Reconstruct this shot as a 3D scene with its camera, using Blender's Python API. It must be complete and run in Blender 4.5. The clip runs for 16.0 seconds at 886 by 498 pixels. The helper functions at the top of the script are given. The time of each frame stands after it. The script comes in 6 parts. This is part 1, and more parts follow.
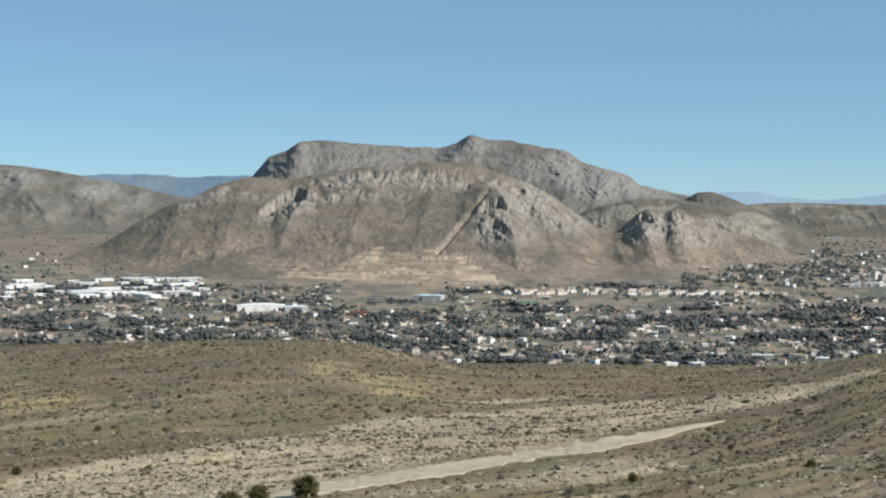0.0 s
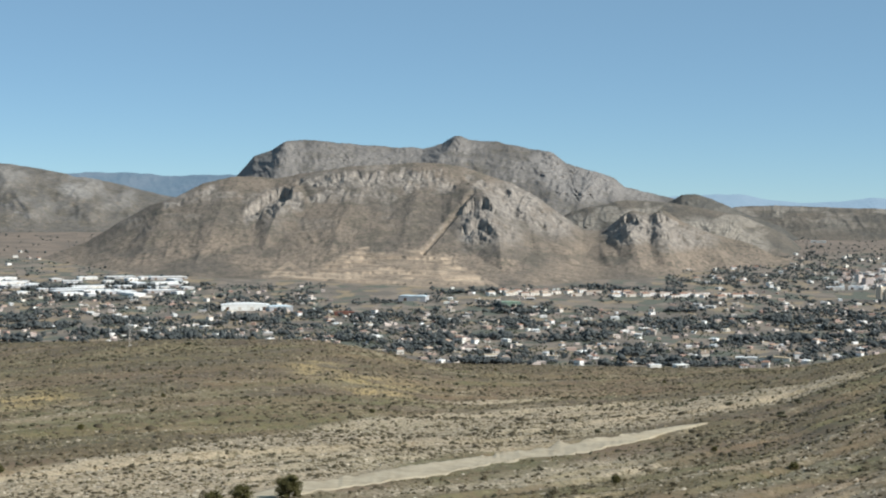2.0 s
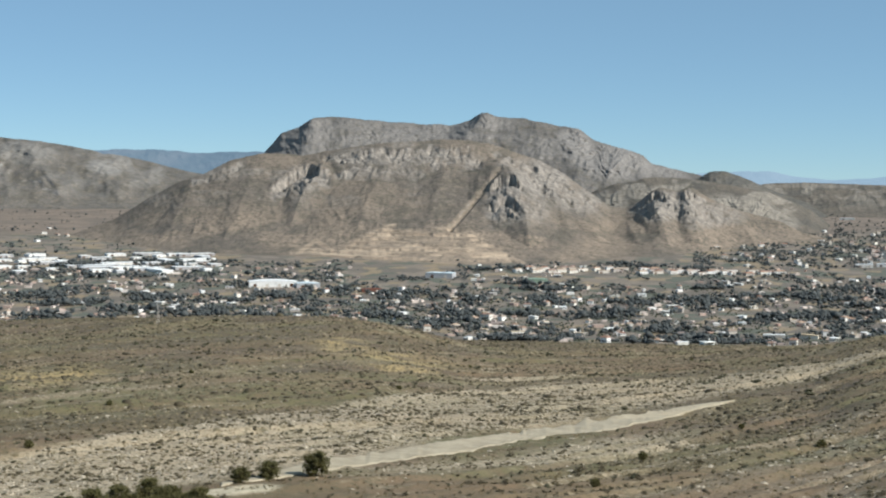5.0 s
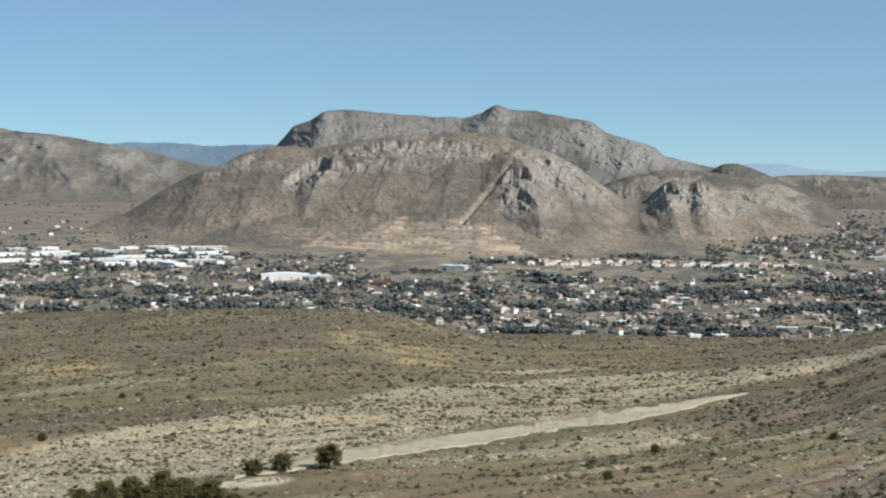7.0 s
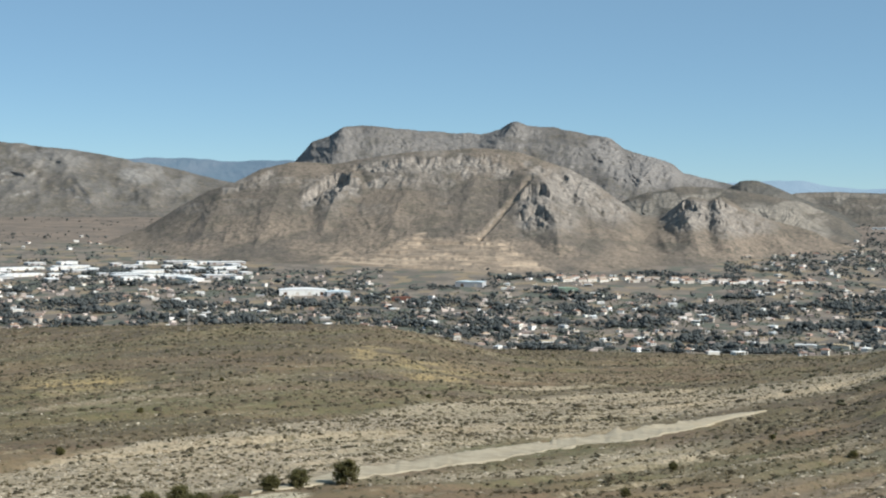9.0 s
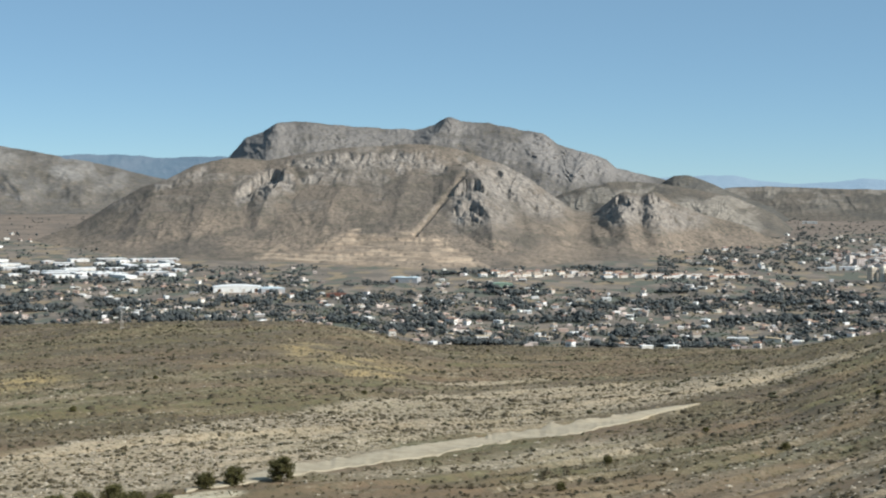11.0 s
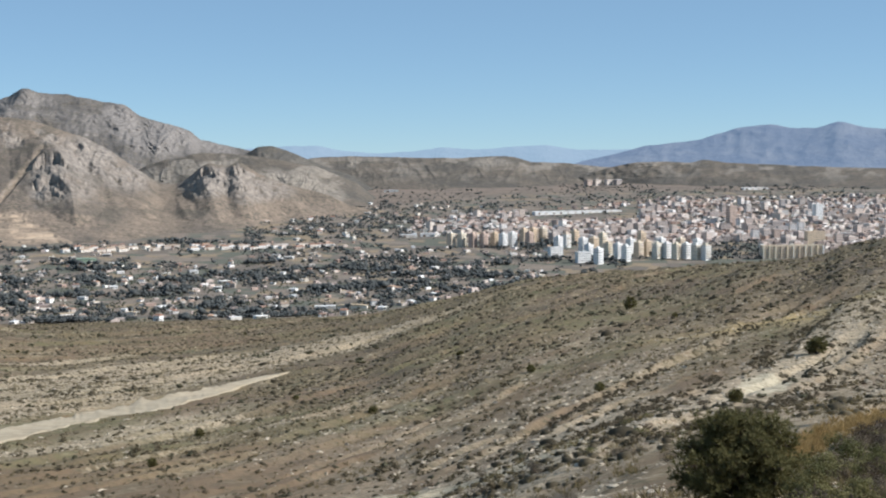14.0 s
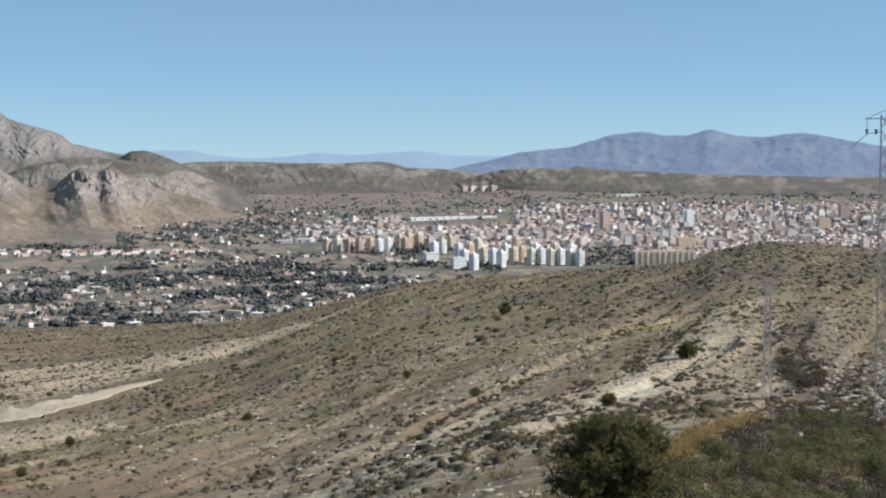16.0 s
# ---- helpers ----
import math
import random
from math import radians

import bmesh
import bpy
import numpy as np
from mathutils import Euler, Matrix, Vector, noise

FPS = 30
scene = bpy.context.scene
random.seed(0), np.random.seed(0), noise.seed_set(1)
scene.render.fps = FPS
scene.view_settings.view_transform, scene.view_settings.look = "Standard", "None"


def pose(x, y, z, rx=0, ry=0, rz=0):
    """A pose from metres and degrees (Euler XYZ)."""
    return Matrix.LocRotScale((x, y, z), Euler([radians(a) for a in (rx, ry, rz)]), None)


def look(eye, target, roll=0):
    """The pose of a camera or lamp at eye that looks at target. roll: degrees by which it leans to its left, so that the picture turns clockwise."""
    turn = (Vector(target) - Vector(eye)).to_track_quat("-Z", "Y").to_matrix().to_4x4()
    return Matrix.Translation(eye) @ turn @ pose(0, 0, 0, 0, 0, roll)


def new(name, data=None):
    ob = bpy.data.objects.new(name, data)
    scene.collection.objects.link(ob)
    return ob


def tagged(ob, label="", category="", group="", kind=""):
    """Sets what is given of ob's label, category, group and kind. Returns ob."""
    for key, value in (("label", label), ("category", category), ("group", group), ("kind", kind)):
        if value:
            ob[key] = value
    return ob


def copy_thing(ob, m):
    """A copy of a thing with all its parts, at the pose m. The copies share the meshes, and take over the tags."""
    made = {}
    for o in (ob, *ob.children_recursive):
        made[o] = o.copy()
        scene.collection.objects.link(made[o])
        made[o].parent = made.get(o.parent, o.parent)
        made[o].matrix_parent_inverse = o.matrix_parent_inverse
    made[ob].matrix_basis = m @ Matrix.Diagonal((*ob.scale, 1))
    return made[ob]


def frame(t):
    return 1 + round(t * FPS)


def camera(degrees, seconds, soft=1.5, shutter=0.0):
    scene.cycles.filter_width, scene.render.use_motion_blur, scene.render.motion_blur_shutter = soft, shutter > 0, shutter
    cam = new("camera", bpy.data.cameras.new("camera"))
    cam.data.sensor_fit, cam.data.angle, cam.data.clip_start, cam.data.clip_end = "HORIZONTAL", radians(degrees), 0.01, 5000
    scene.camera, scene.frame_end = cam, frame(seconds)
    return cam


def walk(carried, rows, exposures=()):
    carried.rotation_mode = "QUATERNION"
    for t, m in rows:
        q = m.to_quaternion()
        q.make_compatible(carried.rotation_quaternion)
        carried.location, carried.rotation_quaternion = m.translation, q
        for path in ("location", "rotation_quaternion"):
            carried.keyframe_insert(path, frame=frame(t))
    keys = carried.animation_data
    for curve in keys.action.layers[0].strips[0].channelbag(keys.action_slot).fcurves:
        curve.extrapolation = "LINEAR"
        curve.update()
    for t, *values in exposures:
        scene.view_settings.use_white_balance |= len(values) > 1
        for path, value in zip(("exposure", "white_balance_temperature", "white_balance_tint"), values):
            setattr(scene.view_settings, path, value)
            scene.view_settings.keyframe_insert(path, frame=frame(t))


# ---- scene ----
EYE = 149.0  # height of the lookout over the valley floor

cam = camera(31.4, 16.0, soft=2.1)


def turn(yaw, pitch, roll):
    """The camera at the lookout: yaw clockwise from north, pitch upwards, roll to its left, in degrees."""
    return pose(0, 0, EYE, 0, 0, -yaw) @ pose(0, 0, 0, 90 + pitch - 1.77) @ pose(0, 0, 0, 0, 0, roll)


WALK = [
    (0.0, 0.0, 0.0, 0.01), (0.5, -0.18, 0.18, -0.16), (1.0, 0.03, 0.17, 0.09), (1.5, 0.41, 0.14, -0.07), (2.0, 0.55, 0.02, 0.41),
    (2.5, 0.22, -0.17, 0.4), (3.0, -0.01, -0.28, 0.65), (3.5, -0.14, -0.42, 0.41), (4.0, -0.23, -0.49, 0.54), (6.5, -0.76, -1.27, 0.16),
    (7.0, -0.87, -1.09, 0.34), (7.5, -1.13, -0.98, 0.16), (8.0, -1.34, -1.08, 0.45), (8.5, -1.44, -0.7, 0.46), (8.7, -1.53, -0.5, 0.51),
    (10.8, -0.42, -0.73, 0.43), (11.0, 0.85, -0.65, 0.31), (11.5, 4.44, -0.76, -0.44), (12.0, 7.92, -0.95, -0.24), (12.5, 10.82, -1.63, -0.11),
    (13.0, 12.56, -2.0, -0.14), (13.5, 14.17, -1.81, -0.2), (14.0, 15.81, -1.7, -0.36), (14.5, 17.1, -1.83, -0.18), (15.0, 17.83, -1.86, 0.15),
    (15.5, 19.06, -1.66, 0.08), (16.0, 20.33, -1.51, -0.07),
]
walk(cam, [(t, turn(a, b, c)) for t, a, b, c in WALK], exposures=[(0.0, 0.38, 6280, 6), (11.5, 0.38, 6280, 6), (14.0, 0.45, 6230, 11), (16.0, 0.45, 6230, 11)])

# ---- sky and sun ----
SUN_AZ, SUN_EL = 112.0, 37.0
world = bpy.data.worlds.new("sky")
scene.world = world
world.use_nodes = True
sky = world.node_tree.nodes.new("ShaderNodeTexSky")
sky.sky_type = "NISHITA"
sky.sun_disc = False
sky.sun_elevation, sky.sun_rotation = radians(SUN_EL), radians(SUN_AZ)
sky.altitude, sky.air_density, sky.dust_density, sky.ozone_density = 500, 0.5, 0.0, 3.2
world.node_tree.nodes["Background"].inputs["Strength"].default_value = 0.086
clear_air = world.node_tree.nodes.new("ShaderNodeMix")
clear_air.data_type, clear_air.blend_type = "RGBA", "MULTIPLY"
clear_air.inputs["Factor"].default_value = 1.0
clear_air.inputs["B"].default_value = (0.93, 1.02, 0.975, 1.0)
world.node_tree.links.new(sky.outputs[0], clear_air.inputs["A"])
dry_haze = world.node_tree.nodes.new("ShaderNodeMix")
dry_haze.data_type = "RGBA"
dry_haze.inputs["Factor"].default_value = 0.48
dry_haze.inputs["B"].default_value = (2.62, 4.1, 5.35, 1.0)
world.node_tree.links.new(clear_air.outputs["Result"], dry_haze.inputs["A"])
world.node_tree.links.new(dry_haze.outputs["Result"], world.node_tree.nodes["Background"].inputs["Color"])
sun_data = bpy.data.lights.new("sun", "SUN")
sun_data.energy, sun_data.angle, sun_data.color = 4.9, radians(0.5), (1.0, 0.945, 0.87)
sun = new("sun", sun_data)
sun.matrix_world = look((0, 0, 0), (-math.sin(radians(SUN_AZ)) * math.cos(radians(SUN_EL)), -math.cos(radians(SUN_AZ)) * math.cos(radians(SUN_EL)), -math.sin(radians(SUN_EL))))


# ---- noise for the land ----
def vnoise(x, y, seed=0):
    ix, iy = np.floor(x), np.floor(y)
    fx, fy = x - ix, y - iy
    ix, iy = ix.astype(np.int64), iy.astype(np.int64)
    fx, fy = fx * fx * fx * (fx * (fx * 6 - 15) + 10), fy * fy * fy * (fy * (fy * 6 - 15) + 10)

    def corner(a, b):
        h = (a * 374761393 + b * 668265263 + seed * 974711) & 0xFFFFFFFF
        h = ((h ^ (h >> 13)) * 1274126177) & 0xFFFFFFFF
        return ((h ^ (h >> 16)) & 0xFFFF) / 65535.0

    a, b, c, d = corner(ix, iy), corner(ix + 1, iy), corner(ix, iy + 1), corner(ix + 1, iy + 1)
    return (a + (b - a) * fx) * (1 - fy) + (c + (d - c) * fx) * fy


def fbm(x, y, octaves=4, seed=0, gain=0.5):
    total, amp, norm = 0.0, 1.0, 0.0
    for k in range(octaves):
        total = total + amp * vnoise(x * 2.0 ** k + 17.3 * k, y * 2.0 ** k - 9.1 * k, seed + k)
        norm += amp
        amp *= gain
    return total / norm


def ridged(x, y, octaves=4, seed=0):
    total, amp, norm = 0.0, 1.0, 0.0
    for k in range(octaves):
        total = total + amp * (1 - np.abs(2 * vnoise(x * 2.0 ** k + 5.7 * k, y * 2.0 ** k + 3.3 * k, seed + k) - 1))
        norm += amp
        amp *= 0.5
    return total / norm


def step(x, a, b):
    s = np.clip((x - a) / (b - a), 0, 1)
    return s * s * (3 - 2 * s)


# ---- the lie of the land ----
# Ground under the eye by azimuth (rows) and distance (columns).
FORE_R = np.array([3, 20, 60, 120, 230, 400, 650, 900, 1150, 1450], float)
FORE_AZ = np.array([-18, -9, -3, 1, 8, 14, 18, 22, 26, 30, 34, 38], float)
FORE_Z = np.array([
    [-1.8, -8, -18, -31, -48, -60, -72, -81, -112, -149],
    [-1.8, -8, -18, -31, -48, -59, -70, -78, -112, -149],
    [-1.8, -8, -18, -31, -48, -61, -73, -79, -116, -149],
    [-1.8, -8, -18, -31, -48, -63, -82, -99, -121, -149],
    [-1.8, -8, -18, -31, -47, -62, -82, -101, -122, -149],
    [-1.8, -7, -17, -29, -44, -58, -76, -94, -118, -149],
    [-1.8, -6, -15, -26, -40, -53, -68, -84, -112, -149],
    [-1.8, -6.5, -14, -22, -35, -45, -56, -68, -105, -149],
    [-1.8, -6, -13.6, -21, -32, -39, -48, -62, -105, -149],
    [-1.8, -5.6, -12.4, -20, -31, -35, -43, -72, -110, -149],
    [-1.8, -5.6, -11.8, -19, -30, -31, -36, -72, -110, -149],
    [-1.8, -5.6, -11.8, -19, -30, -32, -43, -78, -110, -149]])


def _fine_table():
    lr = np.linspace(math.log(3), math.log(1450), 240)
    az = np.linspace(-20, 40, 121)
    rows = np.array([np.interp(lr, np.log(FORE_R), row) for row in FORE_Z])
    tab = np.array([np.interp(az, FORE_AZ, rows[:, j]) for j in range(len(lr))]).T
    for _ in range(5):
        p = np.pad(tab, ((2, 2), (0, 0)), mode="edge")
        tab = (p[:-4] + p[1:-3] + p[2:-2] + p[3:-1] + p[4:]) / 5
    for _ in range(3):
        p = np.pad(tab, ((0, 0), (1, 1)), mode="edge")
        tab = (p[:, :-2] + p[:, 1:-1] + p[:, 2:]) / 3
    return az, lr, tab


TAB_AZ, TAB_LR, TAB = _fine_table()
STRATA = (0.62, 0.785)  # the way along which the beds of rock crop out


def strata(x, y):
    """Distance along and across the beds of rock."""
    return x * STRATA[0] + y * STRATA[1], x * STRATA[1] - y * STRATA[0]


# The brow of the near hill, by azimuth and height angle from the lookout.
BROW = [(13.0, -5.9), (14.1, -5.68), (15.7, -5.43), (17.2, -5.0), (18.6, -4.66), (20.2, -4.47), (21.9, -4.33), (23.9, -4.26), (25.6, -4.09), (27.1, -4.03), (28.4, -3.86), (29.4, -3.66), (30.0, -3.4), (31.2, -3.16), (32.4, -3.05), (34.2, -3.18), (36.1, -3.31), (40, -3.5)]


def lift(az):
    """The whole land tilts up a little towards the east, in degrees."""
    return np.interp(az, [13, 20.3, 36, 60], [0, 0.06, 0.20, 0.22])


def _fit_brow():
    r = np.exp(TAB_LR)
    far = (r > 420) & (r < 1250)
    want = np.interp(TAB_AZ, [b[0] for b in BROW], [b[1] for b in BROW]) - lift(TAB_AZ)
    for k, az in enumerate(TAB_AZ):
        now = np.degrees(np.arctan(np.max(TAB[k, far] / r[far])))
        TAB[k] += step(az, 12.5, 14.5) * r * np.tan(np.radians(want[k] - now)) * step(r, 160, 480) * (1 - step(r, 1150, 1400))


_fit_brow()


def floor_z(r):
    return 0.031 * np.maximum(0.0, r - 1900) + 0.0


def ground_z(x, y, detail=True):
    x, y = np.asarray(x, float), np.asarray(y, float)
    r = np.maximum(np.hypot(x, y), 3.001)
    az = np.degrees(np.arctan2(x, y))
    az = np.where(az > 130, 38 - (az - 130), np.where(az < -130, -18, az))
    i = np.clip((az - TAB_AZ[0]) / (TAB_AZ[1] - TAB_AZ[0]), 0, len(TAB_AZ) - 1.001)
    j = np.clip((np.log(r) - TAB_LR[0]) / (TAB_LR[1] - TAB_LR[0]), 0, len(TAB_LR) - 1.001)
    i0, j0 = i.astype(int), j.astype(int)
    fi, fj = i - i0, j - j0
    near = (TAB[i0, j0] * (1 - fi) + TAB[i0 + 1, j0] * fi) * (1 - fj) + (TAB[i0, j0 + 1] * (1 - fi) + TAB[i0 + 1, j0 + 1] * fi) * fj
    z = EYE + near + floor_z(r) + r * np.tan(np.radians(lift(az)))
    if detail:
        along, across = strata(x, y)
        hill = step(r, 12, 60) * (1 - step(r, 1150, 1420))
        bed = across + 7 * fbm(along / 70, across / 40, 3, 5)
        ledge = ridged(bed / 26, along / 260, 2, 11)
        z = z + hill * np.minimum(1, r / 260) * (1.0 * (step(ledge, 0.5, 0.6) - 0.5) + 2.4 * (fbm(along / 90, across / 30, 4, 21) - 0.5))
        fine = ridged((across + 5 * fbm(along / 24, across / 14, 3, 8)) / 7.5, along / 45, 2, 13)
        z = z + hill * np.minimum(1, r / 200) * 0.55 * step(fine, 0.45, 0.6) * step(fbm(x / 40, y / 40, 3, 15), 0.35, 0.6)
        z = z + hill * 0.5 * (fbm(x / 5, y / 5, 3, 31) - 0.5)
        z = z + (1 - hill) * step(r, 1200, 1500) * 2.0 * (fbm(x / 130, y / 130, 3, 41) - 0.5)
    return z


def at_az(az, r):
    return r * math.sin(radians(az)), r * math.cos(radians(az))


RAY_R = np.geomspace(25, 4800, 2600)


def meet(az, el):
    """Where the line of sight from the lookout at that azimuth and elevation first meets the land: x, y, z, distance."""
    x, y = RAY_R * math.sin(radians(az)), RAY_R * math.cos(radians(az))
    z = ground_z(x, y, False)
    slope = math.tan(radians(el + float(lift(az))))
    k = int(np.argmax(z >= EYE + RAY_R * slope))
    r = RAY_R[k]
    if r < 1300:
        # the ledges and hummocks count too
        near = np.linspace(r * 0.86, r * 1.12, 160)
        z = ground_z(near * math.sin(radians(az)), near * math.cos(radians(az)))
        hit = z >= EYE + near * slope
        r = near[int(np.argmax(hit))] if hit.any() else r
    x, y = at_az(az, r)
    return float(x), float(y), float(ground_z(np.array([x]), np.array([y]))[0]), float(r)


# ---- materials ----
class Mat:
    """A small builder for procedural node materials."""

    def __init__(self, name, rough=0.9, metal=0.0):
        self.m = bpy.data.materials.new(name)
        self.m.use_nodes = True
        self.t = self.m.node_tree
        self.b = self.t.nodes["Principled BSDF"]
        self.b.inputs["Roughness"].default_value = rough
        self.b.inputs["Metallic"].default_value = metal
        self.b.inputs["Specular IOR Level"].default_value = 0.25

    def n(self, kind, **values):
        node = self.t.nodes.new(kind)
        for k, v in values.items():
            setattr(node, k, v)
        return node

    def link(self, a, b):
        self.t.links.new(a, b)

    def put(self, socket, value):
        if isinstance(value, bpy.types.NodeSocket):
            self.link(value, socket)
        elif isinstance(value, tuple):
            socket.default_value = (*value, 1.0) if len(value) == 3 else value
        else:
            socket.default_value = value

    def where(self, scale=(1, 1, 1), rot=0.0):
        c = self.n("ShaderNodeTexCoord")
        mp = self.n("ShaderNodeMapping")
        mp.inputs["Scale"].default_value = scale
        mp.inputs["Rotation"].default_value = (0, 0, rot)
        self.link(c.outputs["Object"], mp.inputs["Vector"])
        return mp.outputs[0]

    def noise(self, size, detail=4.0, rough=0.55, vector=None):
        """Noise with features of about size metres."""
        x = self.n("ShaderNodeTexNoise")
        x.inputs["Scale"].default_value = 1.0 / size
        x.inputs["Detail"].default_value = detail
        x.inputs["Roughness"].default_value = rough
        self.link(vector if vector is not None else self.where(), x.inputs["Vector"])
        return x.outputs["Fac"]

    def ramp(self, fac, lo, hi):
        x = self.n("ShaderNodeMapRange")
        x.interpolation_type = "SMOOTHSTEP"
        self.put(x.inputs["Value"], fac)
        x.inputs["From Min"].default_value, x.inputs["From Max"].default_value = lo, hi
        return x.outputs["Result"]

    def calc(self, op, a, b=0.0):
        x = self.n("ShaderNodeMath", operation=op)
        x.use_clamp = op in ("ADD", "SUBTRACT")
        self.put(x.inputs[0], a)
        self.put(x.inputs[1], b)
        return x.outputs[0]

    def mix(self, fac, a, b):
        x = self.n("ShaderNodeMix", data_type="RGBA")
        self.put(x.inputs["Factor"], fac)
        self.put(x.inputs["A"], a)
        self.put(x.inputs["B"], b)
        return x.outputs["Result"]

    def attr(self, name):
        x = self.n("ShaderNodeAttribute", attribute_name=name)
        return x.outputs["Fac"]

    def random(self):
        return self.n("ShaderNodeObjectInfo").outputs["Random"]

    def island(self):
        return self.n("ShaderNodeNewGeometry").outputs["Random Per Island"]

    def shift(self, color, fac, hue=0.03, value=0.3):
        x = self.n("ShaderNodeHueSaturation")
        self.put(x.inputs["Color"], color)
        self.link(self.calc("MULTIPLY_ADD", fac, value), x.inputs["Value"])
        x.inputs["Value"].links[0].from_node.inputs[2].default_value = 1 - value / 2
        return x.outputs[0]

    def done(self, color, bump=None, depth=0.3):
        self.put(self.b.inputs["Base Color"], color)
        if bump is not None:
            x = self.n("ShaderNodeBump")
            x.inputs["Distance"].default_value = depth
            x.inputs["Strength"].default_value = 0.8
            self.link(bump, x.inputs["Height"])
            self.link(x.outputs[0], self.b.inputs["Normal"])
        return self.m


def steep(m, lo, hi):
    """How level the surface lies, by its normal: 1 where steeper than lo, 0 where flatter than hi."""
    g = m.n("ShaderNodeNewGeometry")
    s = m.n("ShaderNodeSeparateXYZ")
    m.link(g.outputs["Normal"], s.inputs[0])
    x = m.n("ShaderNodeMapRange")
    m.link(s.outputs["Z"], x.inputs["Value"])
    x.inputs["From Min"].default_value, x.inputs["From Max"].default_value = lo, hi
    x.inputs["To Min"].default_value, x.inputs["To Max"].default_value = 1.0, 0.0
    return x.outputs["Result"]


BED_ROT = -math.atan2(STRATA[1], STRATA[0])


def ground_material():
    m = Mat("dry_hillside_ground", 0.95)
    beds = m.n("ShaderNodeMapping")
    beds.inputs["Rotation"].default_value = (0, 0, BED_ROT)
    c = m.n("ShaderNodeTexCoord")
    m.link(c.outputs["Object"], beds.inputs["Vector"])
    squash = m.n("ShaderNodeMapping")
    squash.inputs["Scale"].default_value = (0.3, 1, 1)
    m.link(beds.outputs[0], squash.inputs["Vector"])
    v = squash.outputs[0]
    big = m.noise(55, 4)
    streak = m.noise(9, 6, 0.62, v)
    fine = m.noise(1.6, 6, 0.7)
    col = m.mix(m.ramp(big, 0.35, 0.65), (0.150, 0.106, 0.066), (0.177, 0.124, 0.077))
    col = m.mix(m.calc("MULTIPLY", m.ramp(streak, 0.45, 0.66), 0.5), col, (0.108, 0.090, 0.046))
    col = m.mix(m.calc("MULTIPLY", m.ramp(m.noise(75, 5, 0.6, m.where((0.6, 1, 1), BED_ROT)), 0.48, 0.62), 0.6), col, (0.115, 0.098, 0.054))
    col = m.mix(m.calc("MULTIPLY", m.attr("straw"), m.ramp(fine, 0.3, 0.6)), col, (0.33, 0.25, 0.125))
    # bare limestone and scree
    stone = m.mix(fine, (0.28, 0.228, 0.152), (0.50, 0.418, 0.302))
    broken = m.calc("MULTIPLY", m.attr("pale"), m.ramp(m.noise(1.3, 5, 0.75), 0.35, 0.51))
    thin = m.calc("MULTIPLY", m.attr("hill"), m.calc("MULTIPLY", m.ramp(streak, 0.5, 0.64), m.calc("MULTIPLY", m.ramp(fine, 0.40, 0.58), 0.7)))
    col = m.mix(m.calc("MAXIMUM", broken, thin), col, stone)
    col = m.mix(m.attr("bare"), col, m.mix(m.ramp(fine, 0.35, 0.65), (0.42, 0.365, 0.26), (0.50, 0.44, 0.32)))
    col = m.mix(m.calc("MULTIPLY", m.attr("green"), m.ramp(m.noise(6, 5, 0.7), 0.35, 0.6)), col, (0.125, 0.128, 0.055))
    col = m.mix(m.calc("MULTIPLY", m.attr("heath"), m.ramp(m.noise(2.2, 5, 0.7, v), 0.35, 0.55)), col, (0.085, 0.068, 0.052))
    # low dark scrub and tussocks between the shrubs
    scrub = m.calc("MULTIPLY", m.attr("hill"), m.ramp(m.noise(1.7, 6, 0.75), 0.50, 0.60))
    col = m.mix(m.calc("MULTIPLY", scrub, 0.6), col, (0.082, 0.076, 0.046))
    col = m.mix(m.calc("MULTIPLY", m.calc("MULTIPLY", m.attr("straw"), m.ramp(m.noise(2.5, 5, 0.7), 0.38, 0.58)), 0.75), col, (0.36, 0.27, 0.13))
    # orchards, fallow fields and yards of the valley
    plots = m.n("ShaderNodeTexVoronoi")
    plots.inputs["Scale"].default_value = 1 / 34
    plots.inputs["Randomness"].default_value = 0.9
    m.link(m.where((1.5, 1, 1), 0.4), plots.inputs["Vector"])
    sep = m.n("ShaderNodeSeparateColor")
    m.link(plots.outputs["Color"], sep.inputs[0])
    field = m.mix(m.ramp(sep.outputs[0], 0.45, 0.6), (0.146, 0.126, 0.106), (0.212, 0.175, 0.141))
    field = m.mix(m.ramp(sep.outputs[1], 0.7, 0.72), field, (0.112, 0.118, 0.094))
    field = m.mix(m.ramp(sep.outputs[2], 0.82, 0.84), field, (0.25, 0.195, 0.13))
    field = m.mix(m.calc("MULTIPLY", m.ramp(m.noise(14, 5, 0.7), 0.45, 0.65), 0.4), field, (0.095, 0.088, 0.064))
    col = m.mix(m.attr("valley"), col, field)
    # bare earth of the far slopes
    col = m.mix(m.attr("earth"), col, m.mix(m.calc("MULTIPLY", m.ramp(m.noise(9, 6, 0.7), 0.5, 0.62), 0.45), m.mix(m.ramp(m.noise(70, 6, 0.65), 0.4, 0.6), (0.212, 0.166, 0.13), (0.148, 0.122, 0.10)), (0.095, 0.085, 0.073)))
    return m.done(col, m.noise(0.9, 6, 0.7), 0.35)


